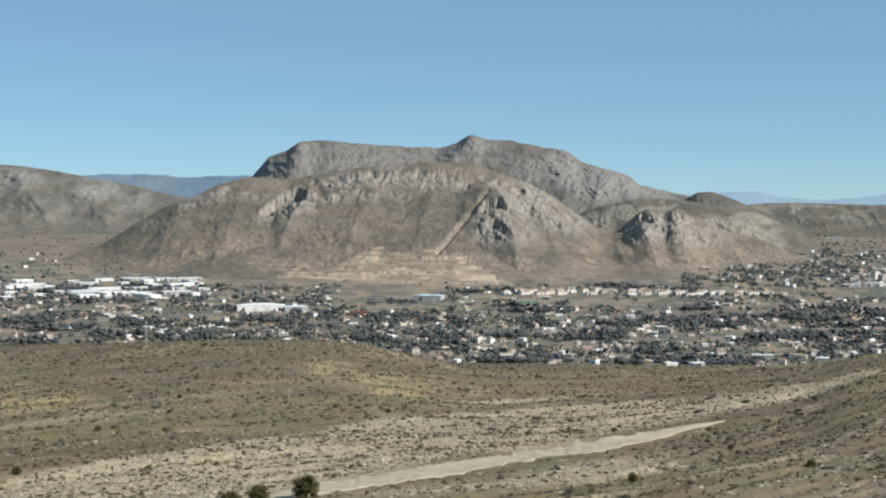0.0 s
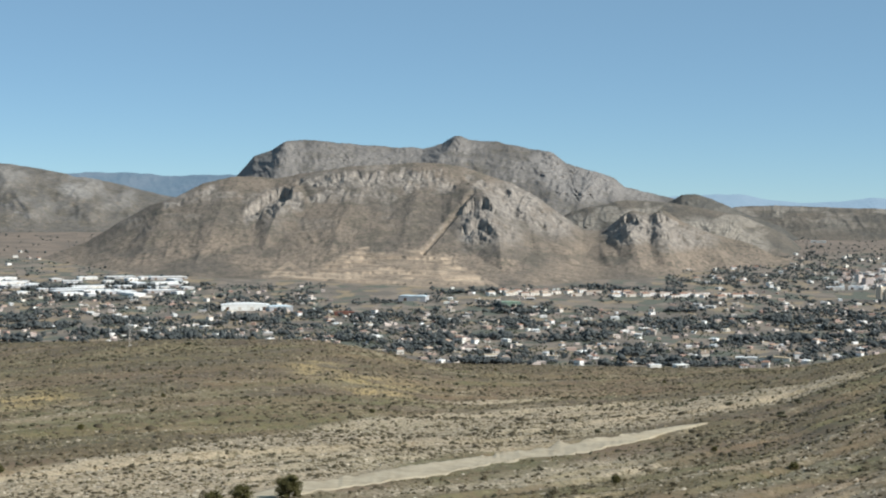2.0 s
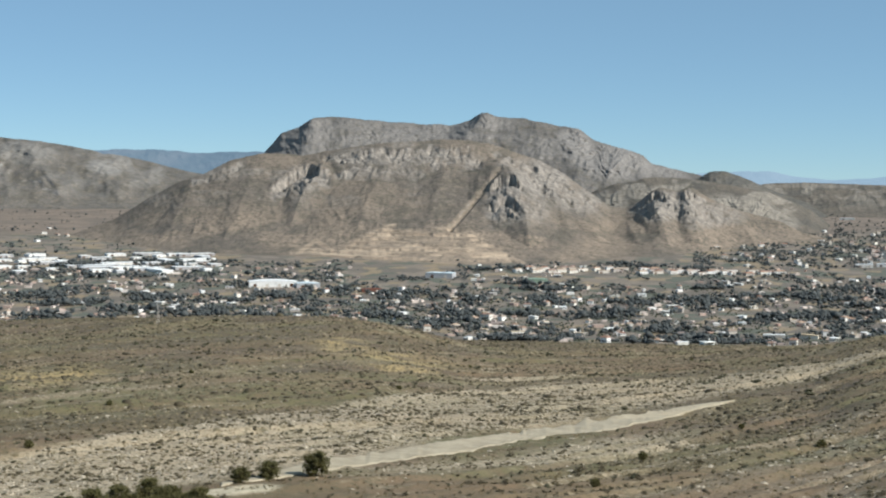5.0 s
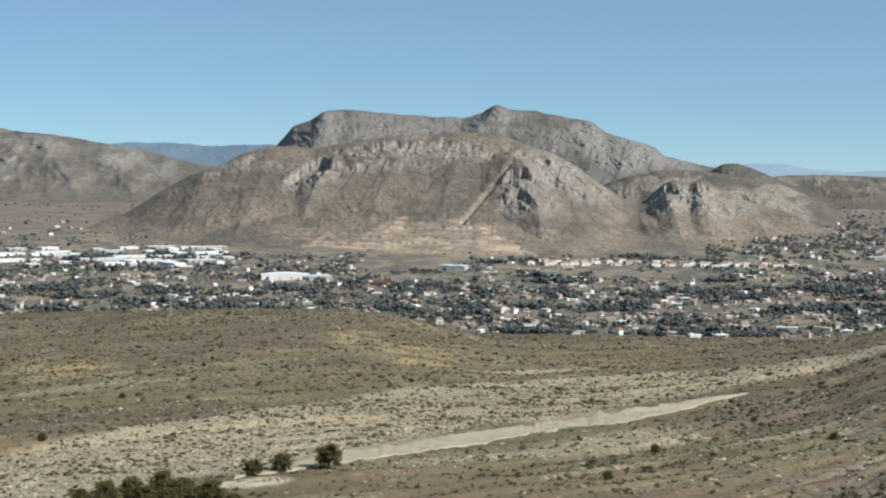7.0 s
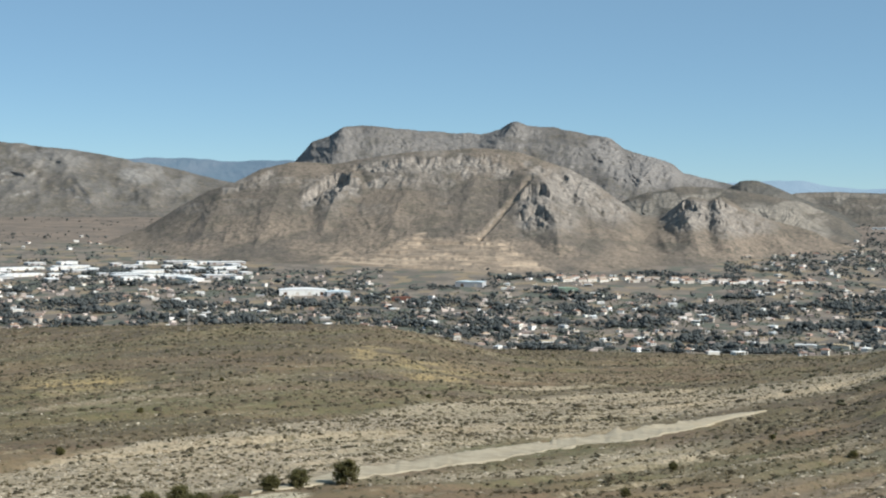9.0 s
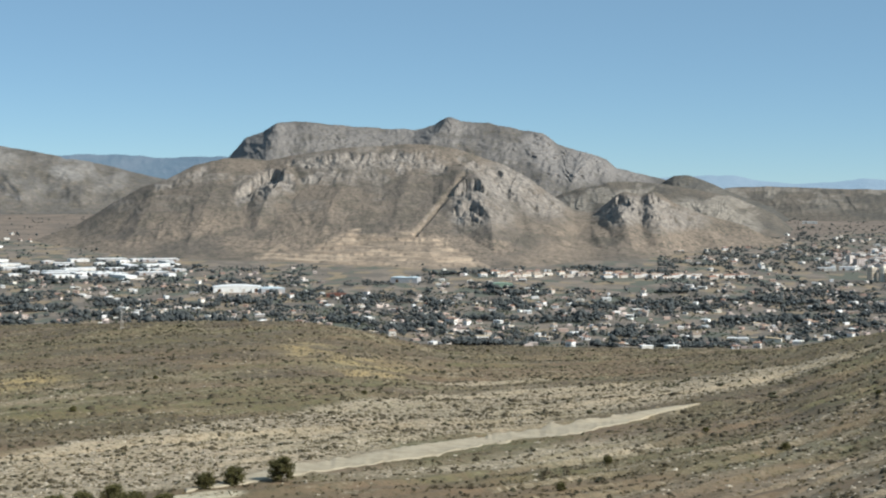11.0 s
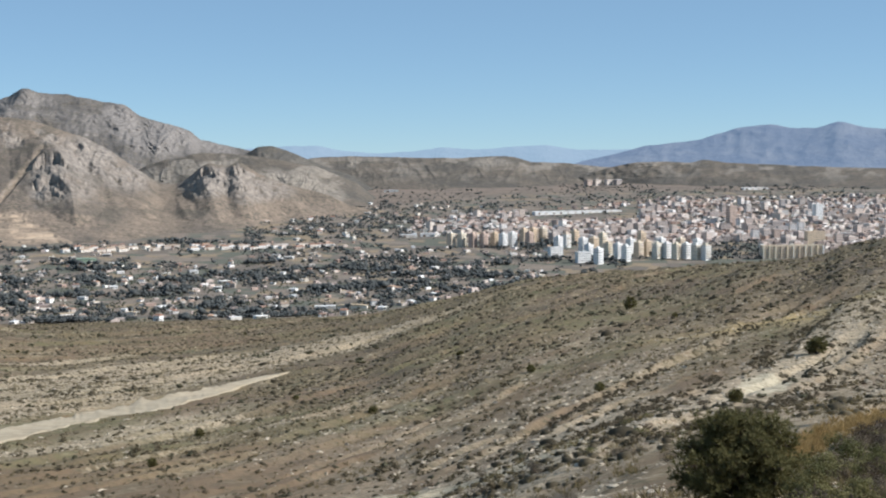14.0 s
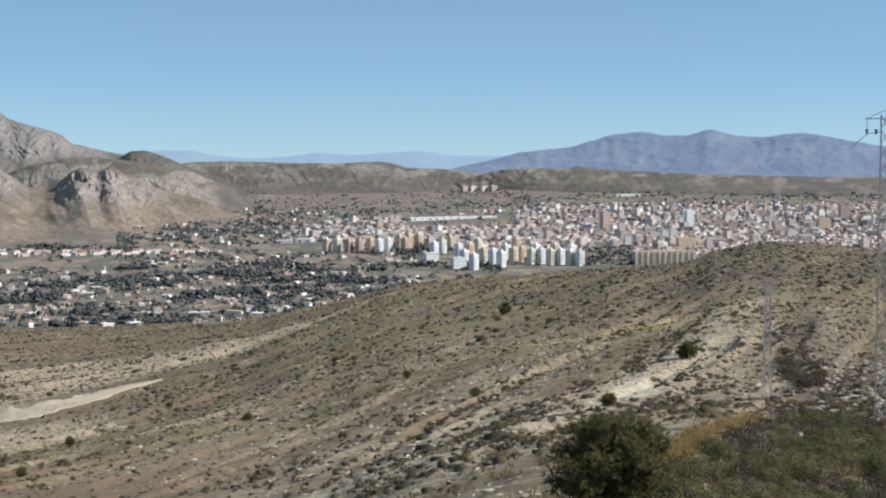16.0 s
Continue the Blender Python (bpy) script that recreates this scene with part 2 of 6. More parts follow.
def mountain_material(name, soil, soil2, rock, rock2, grain=1.0):
    m = Mat(name, 0.95)
    big = m.noise(170 * grain, 5)
    mid = m.noise(38 * grain, 6, 0.6)
    fine = m.noise(7 * grain, 6, 0.7)
    col = m.mix(m.ramp(big, 0.4, 0.62), soil, soil2)
    col = m.mix(m.calc("MULTIPLY", m.ramp(mid, 0.48, 0.6), 0.62), col, (0.088, 0.079, 0.064))
    col = m.mix(m.calc("MULTIPLY", m.ramp(fine, 0.5, 0.6), 0.6), col, (0.075, 0.07, 0.052))
    col = m.mix(m.calc("MULTIPLY", m.ramp(m.noise(3.2 * grain, 4, 0.7), 0.52, 0.62), 0.5), col, (0.07, 0.068, 0.05))
    col = m.mix(m.calc("MULTIPLY", m.ramp(m.noise(16 * grain, 6, 0.75), 0.5, 0.64), 0.4), col, (0.235, 0.192, 0.148))
    stone = m.mix(m.ramp(m.noise(11 * grain, 6, 0.7), 0.35, 0.65), rock, rock2)
    bare = m.calc("MULTIPLY", m.attr("rock"), m.ramp(m.noise(24 * grain, 6, 0.7), 0.32, 0.5))
    bare = m.calc("MAXIMUM", bare, m.calc("MULTIPLY", steep(m, 0.55, 0.78), m.ramp(fine, 0.3, 0.5)))
    earth = m.mix(m.ramp(m.noise(19 * grain, 6, 0.7), 0.35, 0.65), (0.325, 0.25, 0.185), (0.225, 0.176, 0.134))
    col = m.mix(m.calc("MULTIPLY", m.attr("dry"), m.ramp(fine, 0.62, 0.36)), col, earth)
    col = m.mix(bare, col, stone)
    bench = m.mix(m.ramp(m.noise(5.0, 4, 0.6, m.where((0.05, 0.05, 1))), 0.42, 0.6), (0.41, 0.32, 0.235), (0.27, 0.208, 0.152))
    col = m.mix(m.calc("MULTIPLY", m.attr("scar"), m.ramp(m.noise(16, 5, 0.7), 0.28, 0.55)), col, bench)
    return m.done(col, m.noise(9 * grain, 6, 0.7), 2.0 * grain)


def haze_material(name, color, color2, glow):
    """A range so far off that the air in front of it shines; its surface emits that haze."""
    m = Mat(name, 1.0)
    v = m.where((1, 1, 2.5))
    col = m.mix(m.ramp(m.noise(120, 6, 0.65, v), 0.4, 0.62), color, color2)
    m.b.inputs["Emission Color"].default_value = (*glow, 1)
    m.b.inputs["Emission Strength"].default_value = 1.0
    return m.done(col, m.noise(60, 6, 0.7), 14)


M_GROUND = ground_material()
M_FRONT = mountain_material("front_mountain_rock_and_scrub", (0.184, 0.148, 0.118), (0.128, 0.108, 0.092), (0.145, 0.13, 0.116), (0.305, 0.27, 0.234))
M_LEFT = mountain_material("left_ridge_rock_and_scrub", (0.142, 0.127, 0.114), (0.112, 0.104, 0.098), (0.15, 0.142, 0.134), (0.25, 0.235, 0.215), 1.0)
M_BACK = mountain_material("back_mountain_dark_rock_and_scrub", (0.128, 0.118, 0.112), (0.105, 0.098, 0.096), (0.14, 0.131, 0.126), (0.24, 0.222, 0.205), 0.8)
M_HILL = mountain_material("low_hills_scrub", (0.138, 0.115, 0.094), (0.09, 0.082, 0.073), (0.20, 0.178, 0.15), (0.31, 0.275, 0.23), 0.8)
M_DARKHILL = mountain_material("dark_wooded_hill", (0.088, 0.084, 0.078), (0.072, 0.070, 0.066), (0.10, 0.092, 0.082), (0.15, 0.138, 0.12), 1.0)
# blue airlight is painted onto these three ranges as emission
M_FAR = haze_material("far_range_haze_glow", (0.075, 0.08, 0.09), (0.115, 0.115, 0.115), (0.075, 0.12, 0.195))
M_FAR_LEFT = haze_material("wooded_range_haze_glow", (0.05, 0.055, 0.05), (0.07, 0.07, 0.065), (0.075, 0.13, 0.20))
M_PALE = haze_material("faintest_range_haze_glow", (0.06, 0.06, 0.06), (0.07, 0.07, 0.07), (0.185, 0.28, 0.38))


# ---- meshes on a grid ----
def grid_mesh(name, x, y, z, material, masks=None, closed=False):
    rows, cols = x.shape
    me = bpy.data.meshes.new(name)
    me.vertices.add(rows * cols)
    me.vertices.foreach_set("co", np.stack([x, y, z], -1).astype(np.float32).ravel())
    index = np.arange(rows * cols).reshape(rows, cols)
    if closed:
        index = np.concatenate([index, index[:, :1]], 1)
    a, b, c, d = index[:-1, :-1], index[:-1, 1:], index[1:, 1:], index[1:, :-1]
    quads = np.stack([a, d, c, b], -1).reshape(-1, 4).astype(np.int32)
    me.loops.add(quads.size)
    me.loops.foreach_set("vertex_index", quads.ravel())
    me.polygons.add(len(quads))
    me.polygons.foreach_set("loop_start", np.arange(0, quads.size, 4, dtype=np.int32))
    me.update(calc_edges=True)
    me.shade_smooth()
    for key, mask in (masks or {}).items():
        me.attributes.new(key, "FLOAT", "POINT").data.foreach_set("value", mask.astype(np.float32).ravel())
    me.materials.append(material)
    return new(name, me)


PAD = meet(27.42, -8.87)[3], meet(27.42, -7.97)[3]
DIRT = meet(13.6, -12.45)[:2], meet(17.8, -11.65)[:2]
LOWER = strata(*meet(2.6, -10.36)[:2]), strata(*meet(8.4, -9.4)[:2])
CLEARING = strata(*meet(-7.9, -11.25)[:2])
GOLD = [(-4.0, meet(-4.0, -6.15)[3], 0.7, 0.05), (-2.2, meet(-2.2, -6.5)[3], 1.6, 0.06), (-14.6, meet(-14.6, -7.15)[3], 1.5, 0.05), (-1.6, meet(-1.6, -6.9)[3], 1.2, 0.05), (27.5, 330.0, 3.5, 0.05)]


def ground_masks(x, y):
    r = np.hypot(x, y)
    along, across = strata(x, y)
    wob = 9 * (fbm(along / 60, across / 25, 3, 61) - 0.5)
    q = across + wob
    hill = 1 - step(r + 60 * (fbm(x / 80, y / 80, 3, 66) - 0.5), 1330, 1430)
    # the wide strip of bare limestone above the track
    top = np.interp(along, [100, 171, 311, 414, 518, 588, 659, 760], [-232, -243, -285, -322, -333, -323, -288, -262])
    low = np.interp(along, [100, 188, 217, 270, 327, 384, 436, 600, 760], [-180, -187, -201, -217, -226, -237, -243, -264, -255])
    strip = step(q, top - 5, top + 3) * (1 - step(q, low - 3, low + 5)) * (1 - step(along, 640, 780))
    strip = strip * (0.85 + 0.15 * step(q, top + 14, top - 4))
    rim = np.exp(-((q - top - 1.5) / 2.6) ** 2) * step(along, 150, 260) * (1 - step(along, 700, 800))
    # a second pale strip below the track
    t = np.clip((along - LOWER[0][0]) / (LOWER[1][0] - LOWER[0][0]), -0.6, 1.05)
    lower = np.exp(-((q - LOWER[0][1] - t * (LOWER[1][1] - LOWER[0][1])) / (2.5 + 4.5 * np.clip(t, 0, 1))) ** 2) * step(t, -0.55, -0.1) * (1 - step(t, 0.98, 1.05))
    band = lambda centre, half, a, b: np.exp(-((q - centre) / half) ** 2) * step(along, a - 25, a + 15) * (1 - step(along, b - 15, b + 30))
    pale = np.maximum.reduce([
        strip, rim, lower,
        0.85 * band(-8, 2.2, 120, 300), 0.8 * band(4, 2.0, 110, 290), 0.75 * band(15, 2.4, 110, 280), 0.8 * band(-28, 2.2, 100, 330),
        0.9 * band(-366, 4, 470, 570), 0.9 * band(-181, 7, 215, 310), 0.6 * band(-150, 4, 230, 380),
        1.0 * band(-38, 8, 88, 330), 0.9 * band(-19, 5, 110, 320), 1.0 * band(-54, 10, 95, 190), 0.5 * band(-75, 6, 130, 300),
        0.55 * band(-352, 4, 190, 320), 0.4 * band(-300, 5, 170, 280), 0.35 * band(-395, 5, 300, 420), 0.3 * band(-120, 7, 200, 500)])
    az = np.degrees(np.arctan2(x, y))
    straw = 0.10 * step(fbm(along / 60, across / 22, 4, 75), 0.52, 0.72)
    for a0, r0, wa, wr in GOLD:
        straw = straw + 2.0 * np.exp(-((az - a0) / wa) ** 2 - (np.log(r / r0) / wr) ** 2) * step(fbm(x / 14, y / 14, 3, 71), 0.3, 0.6)
    # broken stone over the side of the slope towards the pylons
    side = step(az, 7, 17) * (1 - step(az, 31, 34)) * (1 - step(r, 300, 430))
    rubble = side * step(0.6 * fbm(along / 26, across / 7, 4, 78) + 0.4 * fbm(x / 3.5, y / 3.5, 3, 79), 0.44, 0.58)
    pale = np.maximum(pale * (1 - 0.5 * step(az, 31.8, 33.5)), 0.55 * rubble)
    green = np.exp(-((az - 22.5) / 3.6) ** 2 - (np.log(r / meet(22.5, -5.95)[3]) / 0.10) ** 2) * step(fbm(along / 30, across / 10, 3, 83), 0.35, 0.55)
    heath = step(az, 31.0, 33.5) * (1 - step(r, 210, 300)) * step(fbm(along / 40, across / 9, 3, 87), 0.36, 0.5)
    heath = np.maximum(heath, 0.6 * step(fbm(along / 110, across / 30, 4, 101), 0.5, 0.62) * step(r, 300, 420) * hill)
    heath = np.maximum(heath, 0.75 * step(az, 29.8, 32) * (1 - step(r, 280, 350)) * step(r, 110, 150) * step(fbm(along / 50, across / 6, 3, 88), 0.36, 0.48))
    heath = np.maximum(heath, 0.9 * step(az, 25, 29) * step(r, 330, 430) * hill * step(fbm(along / 60, across / 25, 3, 89), 0.26, 0.48))
    heath = np.maximum(heath, 0.8 * (1 - step(az, -6.5, -1.5)) * step(r, 600, 720) * hill * step(fbm(along / 90, across / 30, 4, 90), 0.34, 0.52))
    green = np.maximum(green, 0.6 * (1 - step(az, 2, 8)) * step(r, 380, 430) * (1 - step(r, 540, 600)) * step(fbm(along / 70, across / 22, 4, 104), 0.36, 0.56))
    green = np.maximum(green, 0.55 * step(fbm(along / 90, across / 20, 4, 103), 0.54, 0.66) * step(r, 220, 300) * hill)
    green = np.maximum(green, 0.6 * step(az, 8, 12) * step(r, 230, 300) * hill * step(fbm(along / 80, across / 24, 4, 105), 0.40, 0.60))
    green, heath = green * (1 - 0.9 * np.clip(pale, 0, 1)), heath * (1 - 0.7 * np.clip(pale, 0, 1))
    valley = 1 - hill
    pad = 1 - step(np.hypot((az - 27.42) / 1.0, (2 * r - PAD[0] - PAD[1]) / (PAD[1] - PAD[0])) + 0.4 * (fbm(x / 2, y / 2, 3, 52) - 0.5), 0.85, 1.0)
    pad = np.maximum(pad, 1 - step(np.hypot((along - CLEARING[0]) / 9, (across - CLEARING[1]) / 4), 0.8, 1.1))
    dx, dy = DIRT[1][0] - DIRT[0][0], DIRT[1][1] - DIRT[0][1]
    t = np.clip(((x - DIRT[0][0]) * dx + (y - DIRT[0][1]) * dy) / (dx * dx + dy * dy), 0, 1)
    dirt = np.hypot(x - DIRT[0][0] - t * dx, y - DIRT[0][1] - t * dy) / (3.0 + 6.0 * t) + 1.1 * (fbm(x / 2.5, y / 2.5, 3, 53) - 0.5)
    pad = np.maximum(pad, 0.85 * (1 - step(dirt, 0.75, 1.15)))
    foot = np.interp(az, [-20, -13.7, -11.7, -8.7, -2.6, 3.6, 7.6, 11.6, 13.5, 18, 40], [3050, 2980, 2700, 2560, 2440, 2400, 2570, 2950, 3150, 3500, 3700])
    earth = step(r, foot - 60, foot + 130)
    return {"pale": np.clip(pale, 0, 1) * (1 - pad), "bare": pad, "straw": np.clip(straw, 0, 1) * hill, "hill": hill, "valley": valley, "earth": earth, "green": green, "heath": heath}


def build_ground():
    az = np.concatenate([np.arange(-21, 41, 0.14), np.arange(41, 339, 3.5)])
    r = np.concatenate([np.array([0.02, 0.6, 1.6]), np.geomspace(3, 45, 30)[:-1], np.geomspace(45, 160, 110)[:-1], np.geomspace(160, 1450, 430)[:-1], np.geomspace(1450, 4920, 70)])
    a, rr = np.meshgrid(np.radians(az), r)
    x, y = rr * np.sin(a), rr * np.cos(a)
    ob = grid_mesh("ground", x, y, ground_z(x, y), M_GROUND, ground_masks(x, y), True)
    return tagged(ob, "dry scrubby hillside with limestone ledges falling to a farmed valley", "ground", kind="structure")


def curve(az, points):
    p = np.array(points, float)
    v = np.interp(az, p[:, 0], p[:, 1])
    k = np.hanning(9)
    k /= k.sum()
    return np.convolve(np.pad(v, 4, mode="edge"), k, mode="valid")


def massif(name, crest, foot, r_crest, material, label, cols=700, rows=150, rough=1.0, rib=45.0, bend=1.25, spurs=(), rocks=(), scars=(), seed=1, r_foot=None, jag=1.0, ends=1.0):
    """A mountain: its crest and foot by azimuth and height angle from the lookout, a slope between them that ribs and gullies cut up."""
    az = np.linspace(crest[0][0], crest[-1][0], cols)
    ec, ef = curve(az, crest) + lift(az), curve(az, foot)
    rf = 207.9 / (np.tan(np.radians(-ef)) + 0.031) if r_foot is None else np.full(cols, float(r_foot))
    rf = np.minimum(rf, 4600)
    rc = np.maximum(r_crest + 160 * (fbm(az * 0.22, az * 0 + seed, 2, seed) - 0.5), rf + 120)
    zc = EYE + rc * np.tan(np.radians(ec))
    zf = floor_z(rf) - 4 + rf * np.tan(np.radians(lift(az)))
    edge = np.minimum(step(az, az[0], az[0] + ends), 1 - step(az, az[-1] - ends, az[-1]))
    s = np.concatenate([np.linspace(-0.05, 1, rows), np.linspace(1.04, 1.9, 14)])
    A, S = np.meshgrid(az, s)
    R = rf + (rc - rf) * S
    up = np.clip(S, 0, 1)
    rise = zc - zf
    g = np.where(up < 0.5, 0.5 * (2 * up) ** bend, 1 - 0.5 * (2 * (1 - up)) ** 1.15)
    back = np.clip((S - 1) / 0.9, 0, 1)
    z = zf + rise * g - (rise + 20) * back ** 1.2 - 14 * np.clip(-S, 0, 1) / 0.05
    arc = np.radians(A) * r_crest
    k = float(np.clip(np.mean(rise) / 200, 0.4, 1.15)) * rib / 45
    wx = 55 * k * (fbm(arc / 120 / k, z / 80 / k, 3, seed + 40) - 0.5)
    wz = 40 * k * (fbm(arc / 110 / k, z / 70 / k, 3, seed + 44) - 0.5)
    facets = np.maximum(ridged((arc + wx + 0.95 * z) / (150 * k), z / (420 * k), 2, seed), ridged((arc + wx - 0.95 * z) / (170 * k), z / (420 * k), 2, seed + 5))
    out = 42 * k * (facets - 0.75)
    out = out + 30 * k * (ridged((arc - wx) / (85 * k), (z - wz) / (58 * k), 3, seed + 9) - 0.6)
    out = out + 6.5 * k * (ridged((arc + 0.6 * wx) / (34 * k), (z + 0.6 * wz) / (24 * k), 3, seed + 14) - 0.6)
    out = out + 2.2 * k * (fbm(arc / 13 / k, z / 10 / k, 4, seed + 20) - 0.5)
    gully = ridged((arc + 1.6 * wx) / (46 * k), (z + wz) / (120 * k), 3, seed + 17) - 0.6
    out = out + 8 * k * gully + 4.5 * k * (ridged((arc - 0.9 * wx) / (18 * k), (z + wz) / (21 * k), 3, seed + 18) - 0.6)
    out = out * rough * np.clip(up * 2.2, 0.15, 1)
    rock = np.zeros_like(z)
    scar = np.zeros_like(z)
    for a0, s0, a1, s1, wide, high in spurs:
        t = np.clip((S - s1) / (s0 - s1), 0, 1)
        ax = a1 + (a0 - a1) * t + wx / 60 * 0.3
        d = np.abs(A - ax) / np.where(A < ax, wide[0], wide[1]) if isinstance(wide, tuple) else np.abs(A - ax) / wide
        fall = np.where(S > s0, 1 - np.clip((S - s0) / 0.22, 0, 1), 1) * np.where(S < s1, 1 - np.clip((s1 - S) / 0.2, 0, 1), 1)
        lobe = np.clip(1 - d, 0, 1)
        out = out + 2.0 * high * (0.35 * lobe + 0.65 * lobe * lobe * (3 - 2 * lobe)) * fall * fall * (3 - 2 * fall)
    for a0, s0, wa, ws, power in rocks:
        d = ((A - a0) / wa) ** 2 + ((S - s0) / ws) ** 2
        d = d * (0.45 + 1.1 * fbm(arc / 50, z / 45, 4, seed + 60))
        rock = np.maximum(rock, power * np.clip(1.35 - d, 0, 1))
    patches = step(fbm((arc + wx) / (110 * k), (z + wz) / (42 * k), 4, seed + 33), 0.5, 0.66) * np.clip(up * 1.5 - 0.25, 0, 1)
    rock = np.maximum(rock, 0.75 * patches)
    # cliffs stand out of the slope in fluted buttresses
    tier = 26.0 * min(k, 1.0)
    part_up = (z + 0.9 * wz + 90 * (fbm(arc / 45, z / 70, 3, seed + 71) - 0.5)) / tier
    part_up = part_up - np.floor(part_up)
    saw = np.where(part_up < 0.6, part_up / 0.6, (1 - part_up) / 0.4)
    lean = arc - 0.35 * z + 0.5 * wx
    flute = ridged((lean + 14 * saw) / 26, (z + 1.5 * wz) / 38, 3, seed + 73) - 0.5
    finer = ridged((lean - 8 * saw) / 11, (z - wz) / 13, 3, seed + 75) - 0.5
    butt = 0.3 * tier * (saw - 0.4) + 21 * flute + 10 * finer * (0.5 + saw) + 5 * (fbm(arc / 5, z / 6, 3, seed + 77) - 0.5)
    out = out + np.clip(rock, 0, 1) ** 1.3 * jag * butt
    R = R - out * np.where(S > 1, 0.4, 1) * np.clip(S * 6, 0, 1)
    z = z + step(S, 0.9, 1.0) * (5.5 * (fbm(arc / 42, S * 2, 4, seed + 80) - 0.5) + 1.5 * np.clip(rock, 0, 1) * (fbm(arc / 6, S * 9, 3, seed + 82) - 0.5)) * np.minimum(rise / 120, 1.3)
    X, Y = R * np.sin(np.radians(A)), R * np.cos(np.radians(A))
    for a0, s0, a1, s1, wide, power in scars:
        dx, dy = a1 - a0, (s1 - s0) * 6
        t = np.clip(((A - a0) * dx + (S - s0) * 6 * dy) / (dx * dx + dy * dy), 0, 1)
        d = np.hypot(A - a0 - t * dx, (S - s0) * 6 - t * dy)
        scar = np.maximum(scar, power * np.clip(1.4 - d / wide, 0, 1))
    z = z - (1 - edge) * (np.maximum(z - zf, 0) + 10) * (np.array(ends) > 0)
    ob = grid_mesh(name, X, Y, z, material, {"rock": np.clip(rock, 0, 1), "scar": np.clip(scar, 0, 1)})
    return tagged(ob, label, "mountain", kind="structure")


build_ground()
def near_line(a, e, line):
    """Distance in degrees from a line of (azimuth, height angle) points on the face of a mountain."""
    best = np.full(a.shape, 99.0)
    for (a0, e0), (a1, e1) in zip(line, line[1:]):
        dx, dy = a1 - a0, e1 - e0
        t = np.clip(((a - a0) * dx + (e - e0) * dy) / (dx * dx + dy * dy), 0, 1)
        best = np.minimum(best, np.hypot(a - a0 - t * dx, e - e0 - t * dy))
    return best


